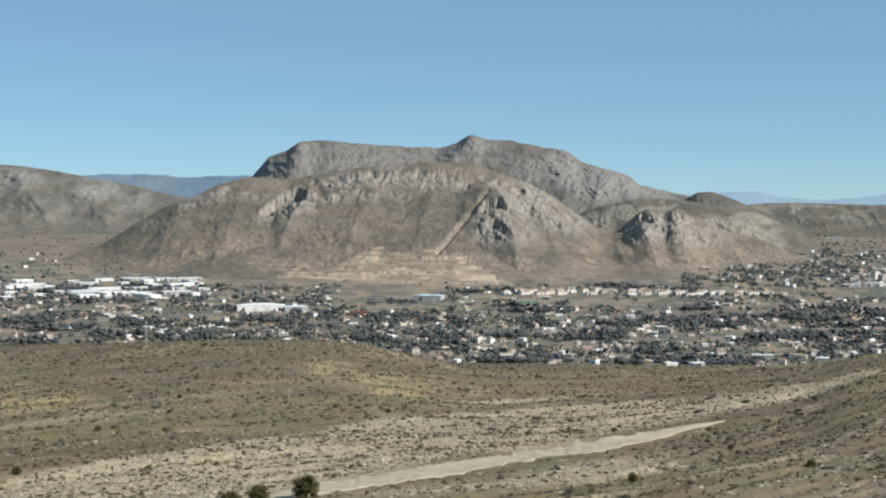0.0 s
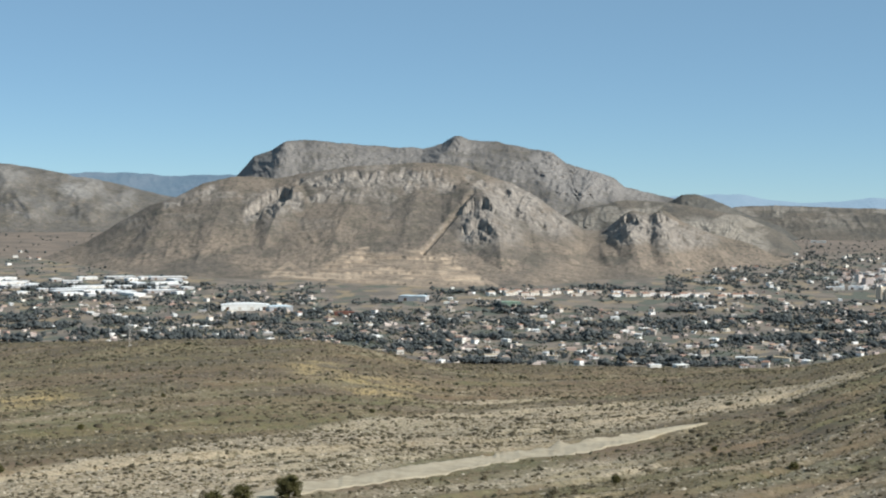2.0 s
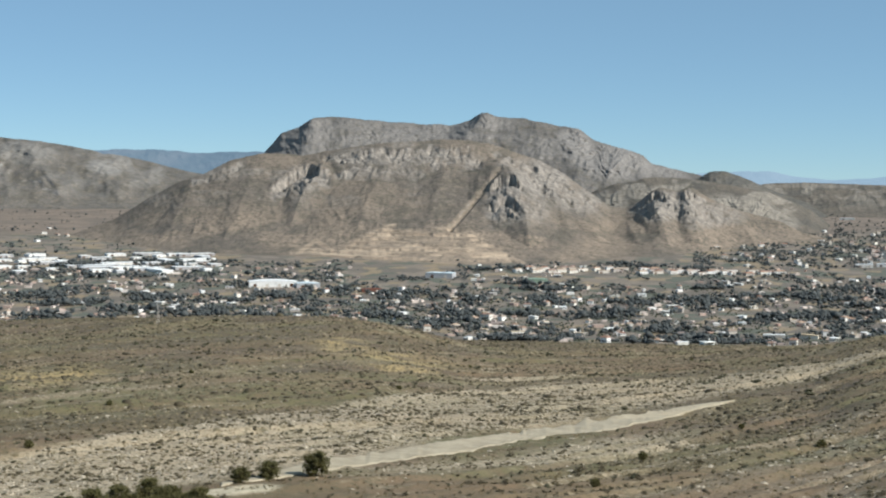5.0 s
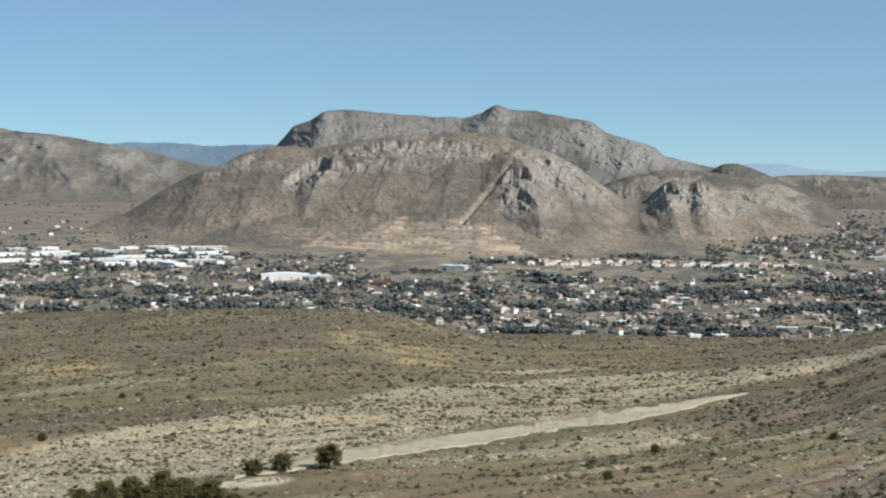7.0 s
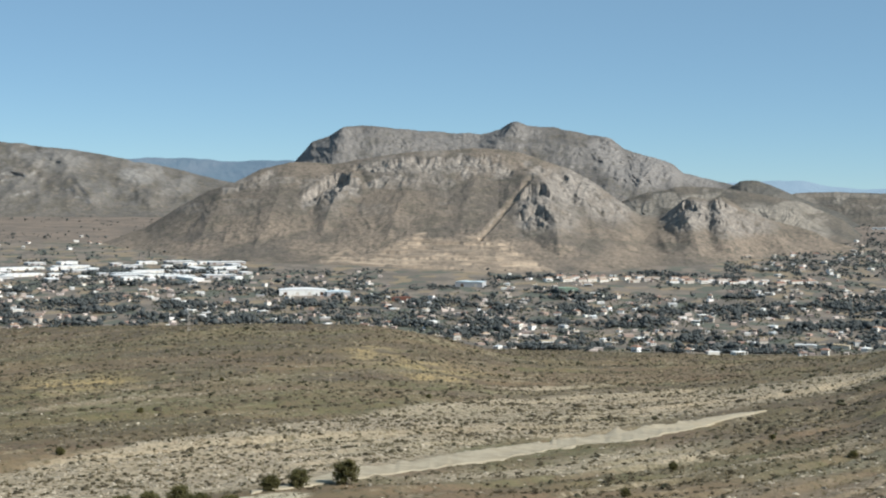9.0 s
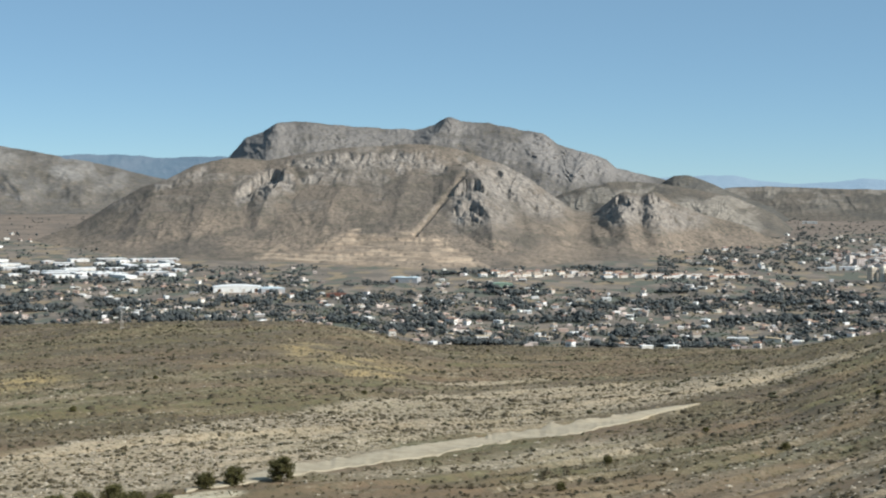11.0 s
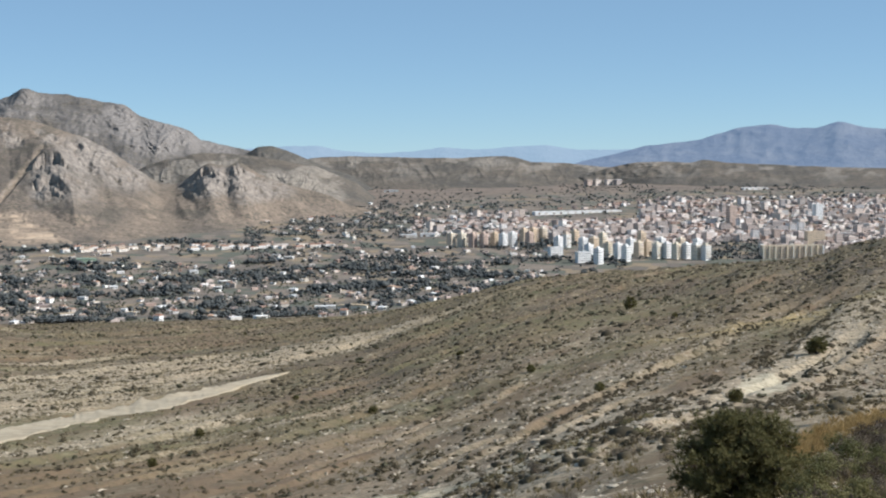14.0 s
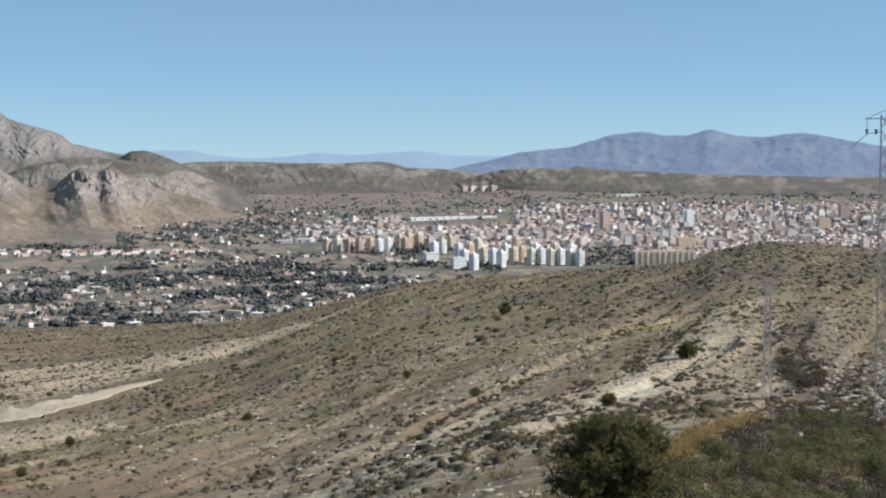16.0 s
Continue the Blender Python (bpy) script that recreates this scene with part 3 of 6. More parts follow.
def front_mountain():
    """The mountain across the valley: a concave slope with spurs, gullies that run down it, cliffs with flutes, and a terraced quarry."""
    crest = [(-15.6, -2.6), (-14.5, -2.4), (-12.2, -1.55), (-11, -0.80), (-10.1, -0.28), (-9.1, 0.08), (-8.1, 0.57), (-6.9, 0.84), (-5.5, 0.77), (-4.2, 1.02), (-3, 1.18), (-1.8, 1.29), (-0.6, 1.38), (0.5, 1.37),
             (1.3, 1.21), (2.3, 0.90), (3.1, 0.62), (3.6, 0.36), (4.1, 0.06), (4.8, -0.44), (5.6, -0.98), (6.2, -1.05), (6.6, -0.83), (7.0, -0.50), (7.4, -0.29), (8.0, -0.40), (8.5, -0.28), (9.2, -0.70), (10.2, -1.1), (11.6, -1.45), (12.4, -1.85), (14.0, -2.2), (14.8, -2.4)]
    foot = [(-15.6, -2.35), (-13.7, -2.5), (-11.7, -2.75), (-8.7, -2.95), (-5.7, -3.05), (-2.6, -3.2), (0.5, -3.3), (3.6, -3.3), (5.6, -3.15), (7.6, -2.95), (9.6, -2.6), (11.6, -2.4), (14.8, -2.2)]
    cols, rows = 940, 270
    az = np.linspace(crest[0][0], crest[-1][0], cols)
    ec, ef = curve(az, crest), curve(az, foot)
    rf = 207.9 / (np.tan(np.radians(-ef)) + 0.031)
    rc = np.maximum(3020 + 90 * (fbm(az * 0.3, az * 0 + 3, 2, 3) - 0.5), rf + 90)
    zc, zf = EYE + rc * np.tan(np.radians(ec)), floor_z(rf) - 3
    A, S = np.meshgrid(az, np.concatenate([np.linspace(-0.06, 1, rows), np.linspace(1.03, 1.8, 12)]))
    R = rf + (rc - rf) * S
    up = np.clip(S, 0, 1)
    rise = np.maximum(zc - zf, 4)
    z = zf + rise * (0.42 * up + 0.58 * up ** 2.1) - (rise + 25) * np.clip((S - 1) / 0.8, 0, 1) ** 1.1 - 12 * np.clip(-S, 0, 1) / 0.06
    arc = np.radians(A) * 2950
    body = np.clip(rise / 120, 0.1, 1)
    near_top = 1 - 0.9 * step(S, 0.93, 1.0)
    X0, Y0 = R * np.sin(np.radians(A)), R * np.cos(np.radians(A))
    wx = 60 * (fbm(arc / 130, R / 150, 3, 7) - 0.5)
    # spurs: (azimuth, distance, height over the slope), and how fast their sides fall
    spur = np.zeros_like(z)
    for fall, line in (
            (0.42, [(1.45, 2990, 4), (1.95, 2915, 30), (2.25, 2800, 36), (2.5, 2680, 24), (2.75, 2540, 2)]),
            (0.4, [(-4.8, 2965, 5), (-5.1, 2890, 19), (-5.6, 2810, 15), (-6.0, 2720, 2)]),
            (0.3, [(7.1, 2990, 3), (7.35, 2900, 13), (7.5, 2780, 10), (7.7, 2680, 1)]),
            (0.3, [(8.3, 2990, 3), (8.5, 2900, 13), (8.75, 2780, 10), (9.0, 2680, 1)]),
            (0.16, [(-9.3, 2990, 2), (-9.9, 2860, 7), (-10.8, 2720, 1)]), (0.16, [(-7.3, 2990, 2), (-7.8, 2830, 8), (-8.4, 2660, 1)]),
            (0.16, [(-2.6, 2930, 3), (-3.1, 2800, 8), (-3.6, 2640, 1)]), (0.18, [(-0.2, 2920, 3), (-0.7, 2800, 7), (-0.9, 2660, 1)]),
            (0.18, [(4.3, 2980, 3), (4.7, 2860, 11), (5.2, 2690, 2)]), (0.2, [(3.1, 3000, 3), (3.6, 2880, 12), (4.1, 2720, 2)]),
            (0.2, [(10.1, 2990, 3), (10.5, 2900, 8), (10.9, 2800, 1)]), (0.2, [(6.2, 2900, 3), (6.4, 2800, 6), (6.6, 2690, 1)])):
        p = [(*at_az(a, r), h) for a, r, h in line]
        for (x0, y0, h0), (x1, y1, h1) in zip(p, p[1:]):
            dx, dy = x1 - x0, y1 - y0
            t = np.clip(((X0 - x0) * dx + (Y0 - y0) * dy) / (dx * dx + dy * dy), 0, 1)
            d = np.hypot(X0 - x0 - t * dx + 0.25 * wx, Y0 - y0 - t * dy)
            spur = np.maximum(spur, h0 + (h1 - h0) * t - fall * d)
    z = z + spur * np.clip(S * 4, 0, 1) * near_top
    cut = near_top * np.clip(up * 2.4, 0.05, 1) * body
    z = z + cut * (6 * (fbm((arc + wx) / 120, R / 170, 3, 3) - 0.5) + 3.0 * (ridged((arc - 0.9 * wx) / 60, R / 150, 3, 9) - 0.62) + 2.4 * (ridged((arc + 0.7 * wx) / 21, R / 50, 3, 14) - 0.6) + 1.6 * (fbm(arc / 8, R / 14, 3, 15) - 0.5))
    # the pale scree chute beside the pyramid
    E = np.degrees(np.arctan2(z - EYE, R))
    chute = np.clip(1.3 - near_line(A, E, [(1.62, 0.3), (1.0, -0.45), (0.35, -1.25), (-0.15, -1.8)]) / 0.11, 0, 1)
    z = z - 5 * chute
    # cliffs: ends, height angle of their tops, height in metres, how broken they are
    rock = np.zeros_like(z)
    for k, (tops, high, gap) in enumerate((
            ([(-4.9, 0.62), (-3.8, 0.80), (-2.6, 0.92), (-1.0, 1.03), (0.7, 1.04), (1.7, 0.86)], 27, 0.30),
            ([(-4.4, 0.05), (-2.6, 0.30), (-0.6, 0.52), (1.0, 0.50)], 12, 0.46),
            ([(-6.7, -0.45), (-5.9, -0.02), (-5.2, 0.26), (-4.5, 0.10)], 40, 0.15),
            ([(1.55, 0.50), (1.95, 0.66), (2.3, 0.50)], 16, 0.2),
            ([(1.15, -0.45), (1.6, 0.0), (2.2, -0.1), (2.5, -0.4)], 44, 0.15), ([(1.1, -1.05), (1.8, -0.75), (2.4, -1.0)], 36, 0.2), ([(1.3, -1.55), (1.9, -1.35), (2.3, -1.5)], 22, 0.3),
            ([(2.2, 0.62), (3.0, 0.30), (3.7, 0.0), (4.6, -0.62), (5.3, -1.05)], 18, 0.3), ([(2.5, 0.0), (3.3, -0.35), (4.3, -1.0)], 12, 0.42),
            ([(6.8, -0.85), (7.2, -0.5), (7.7, -0.8)], 36, 0.15), ([(7.8, -0.75), (8.4, -0.45), (9.1, -0.95)], 36, 0.15), ([(6.9, -1.2), (8.0, -1.1), (9.4, -1.4)], 24, 0.38),
            ([(-9.9, -0.25), (-8.8, 0.05), (-7.6, 0.42)], 10, 0.45), ([(-8.5, -0.75), (-7.2, -0.7), (-6.2, -0.85)], 9, 0.5), ([(9.6, -1.3), (10.8, -1.55)], 10, 0.45))):
        top = np.interp(A, [a for a, e in tops], [e for a, e in tops])
        ends = step(A, tops[0][0] - 0.15, tops[0][0] + 0.3) * (1 - step(A, tops[-1][0] - 0.3, tops[-1][0] + 0.15))
        E = np.degrees(np.arctan2(z - EYE, R))
        broken = step(fbm(arc / 34, E * 2.5 + k, 4, 90 + k), gap + 0.04, gap + 0.2)
        edge = top + 0.30 * (fbm(arc / 26 + k, E * 2.0, 4, 50 + k, 0.65) - 0.5) + 0.20 * (ridged((arc + 30 * E) / 13, E * 3.0, 3, 60 + k) - 0.6)
        strength = ends * broken * body
        z = z + 0.5 * high * strength * (step(E, edge - 0.09, edge + 0.09) - 0.62) * np.exp(-np.abs(E - edge) / 0.26) * near_top
        height = np.degrees(0.6 * high / 2950)
        E = np.degrees(np.arctan2(z - EYE, R))
        rock = np.maximum(rock, strength * step(E, edge - height - 0.22, edge - height + 0.05) * (1 - step(E, edge + 0.02, edge + 0.16)))
    E = np.degrees(np.arctan2(z - EYE, R))
    for a0, e0, wa, we, power in ((3.2, 0.0, 1.3, 0.75, 0.95), (1.8, -0.8, 0.75, 0.8, 0.9), (2.7, -1.1, 0.9, 0.6, 0.6), (4.4, -0.8, 0.9, 0.5, 0.8), (-2.0, 0.7, 3.0, 0.35, 0.7), (7.6, -1.0, 1.4, 0.55, 0.9), (9.2, -1.3, 1.3, 0.45, 0.8), (-5.4, -0.1, 0.9, 0.5, 0.8), (-8.5, 0.1, 1.0, 0.3, 0.5)):
        d = ((A - a0) / wa) ** 2 + ((E - e0) / we) ** 2
        rock = np.maximum(rock, power * np.clip(1.3 - d * (0.45 + 1.1 * fbm(arc / 50, z / 30, 4, 60)), 0, 1))
    rock = np.maximum(rock, 0.5 * step(fbm((arc + wx) / 90, z / 26, 4, 33), 0.55, 0.68) * step(E, -1.5, -0.3)) * (1 - chute)
    # ribs of the tilted beds
    rib = 9.0 * (ridged((arc + 1.1 * z + 0.3 * wx) / 27, R / 90, 4, 71) - 0.62) + 6.0 * (ridged((arc - 0.3 * z + 0.4 * wx) / 13, z / 16, 4, 73) - 0.6) + 3.6 * (fbm(arc / 5, z / 5, 3, 74) - 0.5)
    z = z + rock * near_top * rib
    # the quarry and the pale earth under it
    roof = np.interp(A, [-6.6, -5.9, -4.6, -3.6, -2.8, -1.4, -0.2, 1.0, 1.6, 2.6], [-3.5, -2.5, -2.62, -2.2, -1.78, -1.84, -1.85, -2.15, -2.5, -3.5])
    scar = step(roof + 0.5 * (fbm(arc / 45, E * 3, 3, 75) - 0.5) - E, -0.05, 0.16) * (0.45 + 0.55 * step(fbm(arc / 70, E * 5, 3, 76), 0.36, 0.56))
    q = z / 6.5 + 0.5 * fbm(arc / 60, R / 60, 2, 78)
    bench = np.floor(q) + step(q - np.floor(q), 0.55, 1.0) - q
    z = z + 6.5 * bench * 0.85 * scar
    roads = np.minimum(near_line(A, E, [(-5.9, -2.95), (-5.06, -2.3), (-4.5, -2.65), (-3.6, -3.06)]), near_line(A, E, [(-2.9, -2.3), (-2.6, -1.85), (-2.2, -1.75)]))
    roads = np.minimum(roads, near_line(A, E, [(0.3, -2.0), (1.1, -2.42), (2.5, -3.1)]))
    scar = np.maximum.reduce([scar, 0.5 * chute, 0.8 * step(0.11 - roads, 0, 0.06)])
    dry = step(fbm((arc + wx) / 110, E * 2.2, 4, 79), 0.44, 0.62) * (1 - step(E, -2.2, -1.0)) * 0.8
    for a0, e0, wa, we in ((-12.6, -1.95, 1.0, 0.3), (-11.0, -1.6, 0.8, 0.25), (-9.0, -1.75, 0.9, 0.5), (-7.5, -1.6, 0.7, 0.35), (-4.3, -1.3, 0.8, 0.5), (-3.4, -0.9, 0.5, 0.4), (11.0, -1.9, 1.6, 0.4), (5.4, -2.5, 1.4, 0.5), (9.0, -2.2, 1.5, 0.5)):
        dry = np.maximum(dry, 0.65 * np.clip(1.4 - (((A - a0) / wa) ** 2 + ((E - e0) / we) ** 2) * (0.3 + 1.6 * fbm(arc / 60, E * 3, 3, 81)), 0, 1))
    edge = np.minimum(step(A, az[0], az[0] + 0.8), 1 - step(A, az[-1] - 0.8, az[-1]))
    z = z - (1 - edge) * (np.maximum(z - zf, 0) + 8)
    z = z + step(S, 0.9, 1.0) * 3.0 * (fbm(arc / 22, S * 3, 4, 83) - 0.5) * body
    ob = grid_mesh("mountain_front", X0, Y0, z, M_FRONT, {"rock": np.clip(rock, 0, 1), "scar": np.clip(scar, 0, 1), "dry": np.clip(dry, 0, 1)})
    return tagged(ob, "brown limestone mountain with grey cliff bands and a pyramid-shaped crag", "mountain", kind="structure")


front_mountain()
massif("mountain_back",
       [(-8.5, 0.0), (-7.3, 0.55), (-6.9, 0.88), (-6.6, 1.21), (-6.3, 1.58), (-5.7, 1.77), (-5.2, 2.08), (-4.7, 2.14), (-3.6, 2.11), (-1.4, 1.95), (-0.2, 1.89), (0.5, 2.08), (0.95, 2.34), (1.15, 2.34), (1.5, 2.17), (2.5, 2.15), (3.5, 1.93), (4.5, 1.76), (5.0, 1.39), (5.8, 1.17), (6.8, 0.85), (7.1, 0.55), (8.0, 0.33), (8.8, 0.14), (10.5, -0.3), (11.5, -0.6)],
       [(-8.5, -1.2), (11.5, -1.2)], 4150, M_BACK, "hazy grey-brown mountain behind with a flat crest and a small summit knob", 640, 110, r_foot=3560,
       spurs=[(1.05, 0.97, -0.8, 0.5, 1.1, 22), (-5.3, 0.95, -5.6, 0.5, 0.9, 18), (6.2, 0.9, 5.6, 0.6, 1.0, 14)],
       rocks=[(-5.3, 0.85, 1.3, 0.16, 0.7), (-2.5, 0.9, 2.5, 0.1, 0.5), (6.0, 0.84, 1.3, 0.2, 1.0), (4.5, 0.80, 0.9, 0.2, 1.0), (5.2, 0.66, 1.6, 0.14, 0.9), (7.6, 0.9, 0.8, 0.14, 0.9), (1.1, 0.9, 1.2, 0.1, 0.6)], seed=12)
massif("hill_dark", [(7.9, -0.5), (8.4, -0.16), (8.8, 0.08), (9.15, 0.30), (9.7, 0.31), (10.2, 0.14), (10.7, -0.10), (11.6, -0.45), (14, -1.3)], [(7.9, -1.3), (14, -1.3)], 4050, M_DARKHILL,
       "small dark rounded hill", 260, 70, 1.3, r_foot=3650, seed=22, ends=0.3)
massif("hill_brown", [(4.3, -0.9), (4.9, -0.5), (5.9, -0.15), (7.2, 0.06), (8.0, 0.04), (8.8, 0.0), (10.0, -0.2), (11.2, -0.42), (12.7, -1.05), (13.4, -1.6), (14.2, -1.95)], [(4.3, -2.1), (14.2, -2.1)], 3480, M_HILL,
       "brown scrubby shoulder with rocky knolls between the mountains", 400, 120, 0.75, seed=27, ends=0.4, jag=0.75, bend=1.05, spurs=[(6.8, 0.75, 6.4, 0.3, 0.9, 5), (8.9, 0.75, 9.3, 0.3, 0.8, 5), (10.6, 0.7, 11.0, 0.3, 0.7, 5)],
       rocks=[(5.6, 0.6, 0.7, 0.2, 0.8), (7.4, 0.7, 0.8, 0.14, 0.9), (9.8, 0.5, 0.9, 0.3, 1.0), (10.8, 0.62, 0.8, 0.2, 0.9), (11.6, 0.45, 0.7, 0.25, 0.8)])
massif("mountain_left", [(-40, 0.9), (-30, 1.5), (-22, 1.1), (-19, 1.5), (-16.5, 1.38), (-15.6, 1.25), (-14.6, 1.17), (-13.7, 1.02), (-12.7, 0.79), (-11.9, 0.70), (-10.9, 0.47), (-9.7, 0.17), (-8.5, -0.05), (-7.0, -0.3)],
       [(-40, -1.0), (-7, -0.95)], 4420, M_LEFT, "hazy rolling mountain ridge of scrub and grey rock", 520, 96, rough=1.5, r_foot=3900, seed=31, jag=0.8,
       spurs=[(-12.7, 0.8, -12.2, 0.4, 0.8, 14), (-15, 0.9, -14.3, 0.4, 1.2, 18)], rocks=[(-12.6, 0.72, 0.7, 0.14, 1.0), (-15.5, 0.75, 1.0, 0.1, 0.6)])
massif("hill_plateau", [(9.8, -0.6), (10.4, -0.30), (11.1, -0.13), (12.5, -0.09), (14.6, -0.15), (16.6, -0.20), (17.8, -0.15), (18.4, -0.18), (19.0, -0.37), (20.3, -0.44), (21.9, -0.62), (23.5, -0.9)],
       [(9.8, -1.25), (11.1, -1.3), (14.5, -1.42), (18.6, -1.42), (21.7, -1.25), (23.5, -1.25)], 4300, M_HILL, "low flat-topped hill of dry scrub and pale gullies", 460, 84, rough=2.2, rib=32, seed=41,
       rocks=[(17.6, 0.8, 0.8, 0.15, 0.8), (13, 0.9, 1.2, 0.08, 0.5)], ends=0.5)
massif("hill_east", [(20.2, -1.15), (20.9, -0.85), (22.1, -0.57), (22.9, -0.43), (24.0, -0.44), (24.8, -0.49), (25.2, -0.37), (26.0, -0.51), (27.8, -0.61), (29.8, -0.71), (32.8, -0.81), (36, -0.92), (42, -0.8), (55, -1.0)],
       [(20.2, -1.25), (22.1, -1.25), (24.8, -1.42), (28.8, -1.55), (36, -1.92), (55, -1.9)], 4050, M_HILL, "low brown hills with dark scrub behind the town", 480, 70, rough=2.2, rib=36, seed=51, ends=0.5)
# the far ranges glow themselves, in place of haze before them
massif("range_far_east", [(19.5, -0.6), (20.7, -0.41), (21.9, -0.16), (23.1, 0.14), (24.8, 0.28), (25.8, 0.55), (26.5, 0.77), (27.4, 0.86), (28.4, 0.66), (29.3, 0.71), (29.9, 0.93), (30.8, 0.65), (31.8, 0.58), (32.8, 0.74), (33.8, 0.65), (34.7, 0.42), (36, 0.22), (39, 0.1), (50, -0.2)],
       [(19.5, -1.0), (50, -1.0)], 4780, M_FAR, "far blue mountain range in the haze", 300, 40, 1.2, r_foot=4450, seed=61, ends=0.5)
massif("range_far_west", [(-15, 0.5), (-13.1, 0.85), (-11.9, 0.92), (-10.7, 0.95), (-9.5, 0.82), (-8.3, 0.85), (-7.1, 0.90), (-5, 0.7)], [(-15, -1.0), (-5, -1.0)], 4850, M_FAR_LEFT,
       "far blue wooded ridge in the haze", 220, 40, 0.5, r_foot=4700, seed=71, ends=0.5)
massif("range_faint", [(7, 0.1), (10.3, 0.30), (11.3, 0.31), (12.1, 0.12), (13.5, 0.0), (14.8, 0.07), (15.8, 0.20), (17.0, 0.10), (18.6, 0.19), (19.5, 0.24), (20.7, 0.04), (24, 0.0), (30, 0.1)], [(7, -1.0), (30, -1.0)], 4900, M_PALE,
       "faintest range on the horizon, pale blue with glowing haze", 260, 30, 0.4, r_foot=4840, seed=81, ends=0.5)


# ---- builders ----
def part(name, bm, material, parent, label=""):
    """Links a bmesh as one mesh object under a thing or under a part."""
    me = bpy.data.meshes.new(name)
    bm.to_mesh(me)
    bm.free()
    me.materials.append(material)
    ob = new(name, me)
    ob.parent = parent
    return tagged(ob, label)


def thing(name, label, category, group=""):
    return tagged(new(name), label, category, group)


def box(bm, x0, y0, z0, x1, y1, z1):
    v = [bm.verts.new(p) for p in ((x0, y0, z0), (x1, y0, z0), (x1, y1, z0), (x0, y1, z0), (x0, y0, z1), (x1, y0, z1), (x1, y1, z1), (x0, y1, z1))]
    for f in ((3, 2, 1, 0), (4, 5, 6, 7), (0, 1, 5, 4), (1, 2, 6, 5), (2, 3, 7, 6), (3, 0, 4, 7)):
        bm.faces.new([v[i] for i in f])
    return v


def boxes(*list_of):
    bm = bmesh.new()
    for b in list_of:
        box(bm, *b)
    return bm


def bar(bm, a, b, w, sides=4):
    """A straight bar from a to b."""
    a, b = Vector(a), Vector(b)
    d = (b - a).normalized()
    u = d.orthogonal().normalized()
    v = d.cross(u)
    ring = [[bm.verts.new(p + (u * math.cos(k * math.tau / sides) + v * math.sin(k * math.tau / sides)) * w) for k in range(sides)] for p in (a, b)]
    for k in range(sides):
        bm.faces.new((ring[0][k], ring[0][(k + 1) % sides], ring[1][(k + 1) % sides], ring[1][k]))
    bm.faces.new(ring[0][::-1])
    bm.faces.new(ring[1])


def plain(name, color, rough=0.85, vary=0.25, stain=0.3, size=2.0, metal=0.0):
    """Paint, render or metal with stains and a shade of its own for each object."""
    m = Mat(name, rough, metal)
    dark = tuple(c * (1 - stain) for c in color)
    col = m.mix(m.ramp(m.noise(size, 5, 0.65), 0.42, 0.7), color, dark)
    col = m.mix(m.calc("MULTIPLY", m.ramp(m.noise(size / 9, 4, 0.7), 0.5, 0.7), 0.25), col, dark)
    col = m.shift(col, m.random(), 0, vary)
    return m.done(col)


def varied(name, colors, rough=0.85, size=2.5):
    """A wall paint chosen out of several by the object's own random number."""
    m = Mat(name, rough)
    x = m.n("ShaderNodeValToRGB")
    x.color_ramp.interpolation = "CONSTANT"
    e = x.color_ramp.elements
    e[0].color = (*colors[0], 1)
    e[0].position = 0
    e[1].color = (*colors[1], 1)
    e[1].position = 1 / len(colors)
    for k, c in enumerate(colors[2:], 2):
        y = e.new(k / len(colors))
        y.color = (*c, 1)
    m.link(m.random(), x.inputs[0])
    stains = m.calc("MULTIPLY", m.ramp(m.noise(size, 5, 0.7), 0.45, 0.75), 0.35)
    return m.done(m.mix(stains, x.outputs[0], (0.25, 0.22, 0.19)))


M_WHITE = varied("white_render", [(0.78, 0.77, 0.74), (0.70, 0.67, 0.62), (0.80, 0.79, 0.77), (0.56, 0.51, 0.45), (0.74, 0.70, 0.63), (0.42, 0.38, 0.34)])
M_CITY = varied("city_render", [(0.56, 0.48, 0.43), (0.66, 0.61, 0.57), (0.45, 0.36, 0.31), (0.62, 0.55, 0.49), (0.42, 0.37, 0.345), (0.55, 0.46, 0.41), (0.76, 0.73, 0.70), (0.37, 0.325, 0.30), (0.52, 0.47, 0.44)])
M_TOWER = varied("tower_render", [(0.76, 0.72, 0.62), (0.68, 0.60, 0.46), (0.78, 0.77, 0.74), (0.62, 0.52, 0.40), (0.72, 0.66, 0.54)])
M_TOWER_WHITE = plain("white_tower_paint", (0.80, 0.80, 0.78), 0.8, 0.1, 0.12, 5)
M_TOWER_ORANGE = plain("ochre_tower_paint", (0.68, 0.55, 0.40), 0.8, 0.15, 0.2, 5)
M_TOWER_PINK = plain("brick_tower_paint", (0.55, 0.43, 0.36), 0.8, 0.15, 0.2, 5)
M_TILE = varied("clay_roof_tiles", [(0.29, 0.165, 0.115), (0.33, 0.22, 0.155), (0.24, 0.155, 0.12), (0.38, 0.285, 0.21), (0.31, 0.24, 0.19)], 0.9, 1.2)
M_TANROOF = plain("tan_flat_roof", (0.45, 0.36, 0.25), 0.9)
M_FLATROOF = varied("flat_roof_gravel", [(0.42, 0.37, 0.32), (0.36, 0.24, 0.18), (0.55, 0.51, 0.46), (0.44, 0.29, 0.22), (0.3, 0.28, 0.26)], 0.95)
M_SHEDROOF = varied("sheet_metal_roof", [(0.76, 0.77, 0.76), (0.80, 0.80, 0.78), (0.62, 0.64, 0.65), (0.78, 0.78, 0.77)], 0.55, 5)
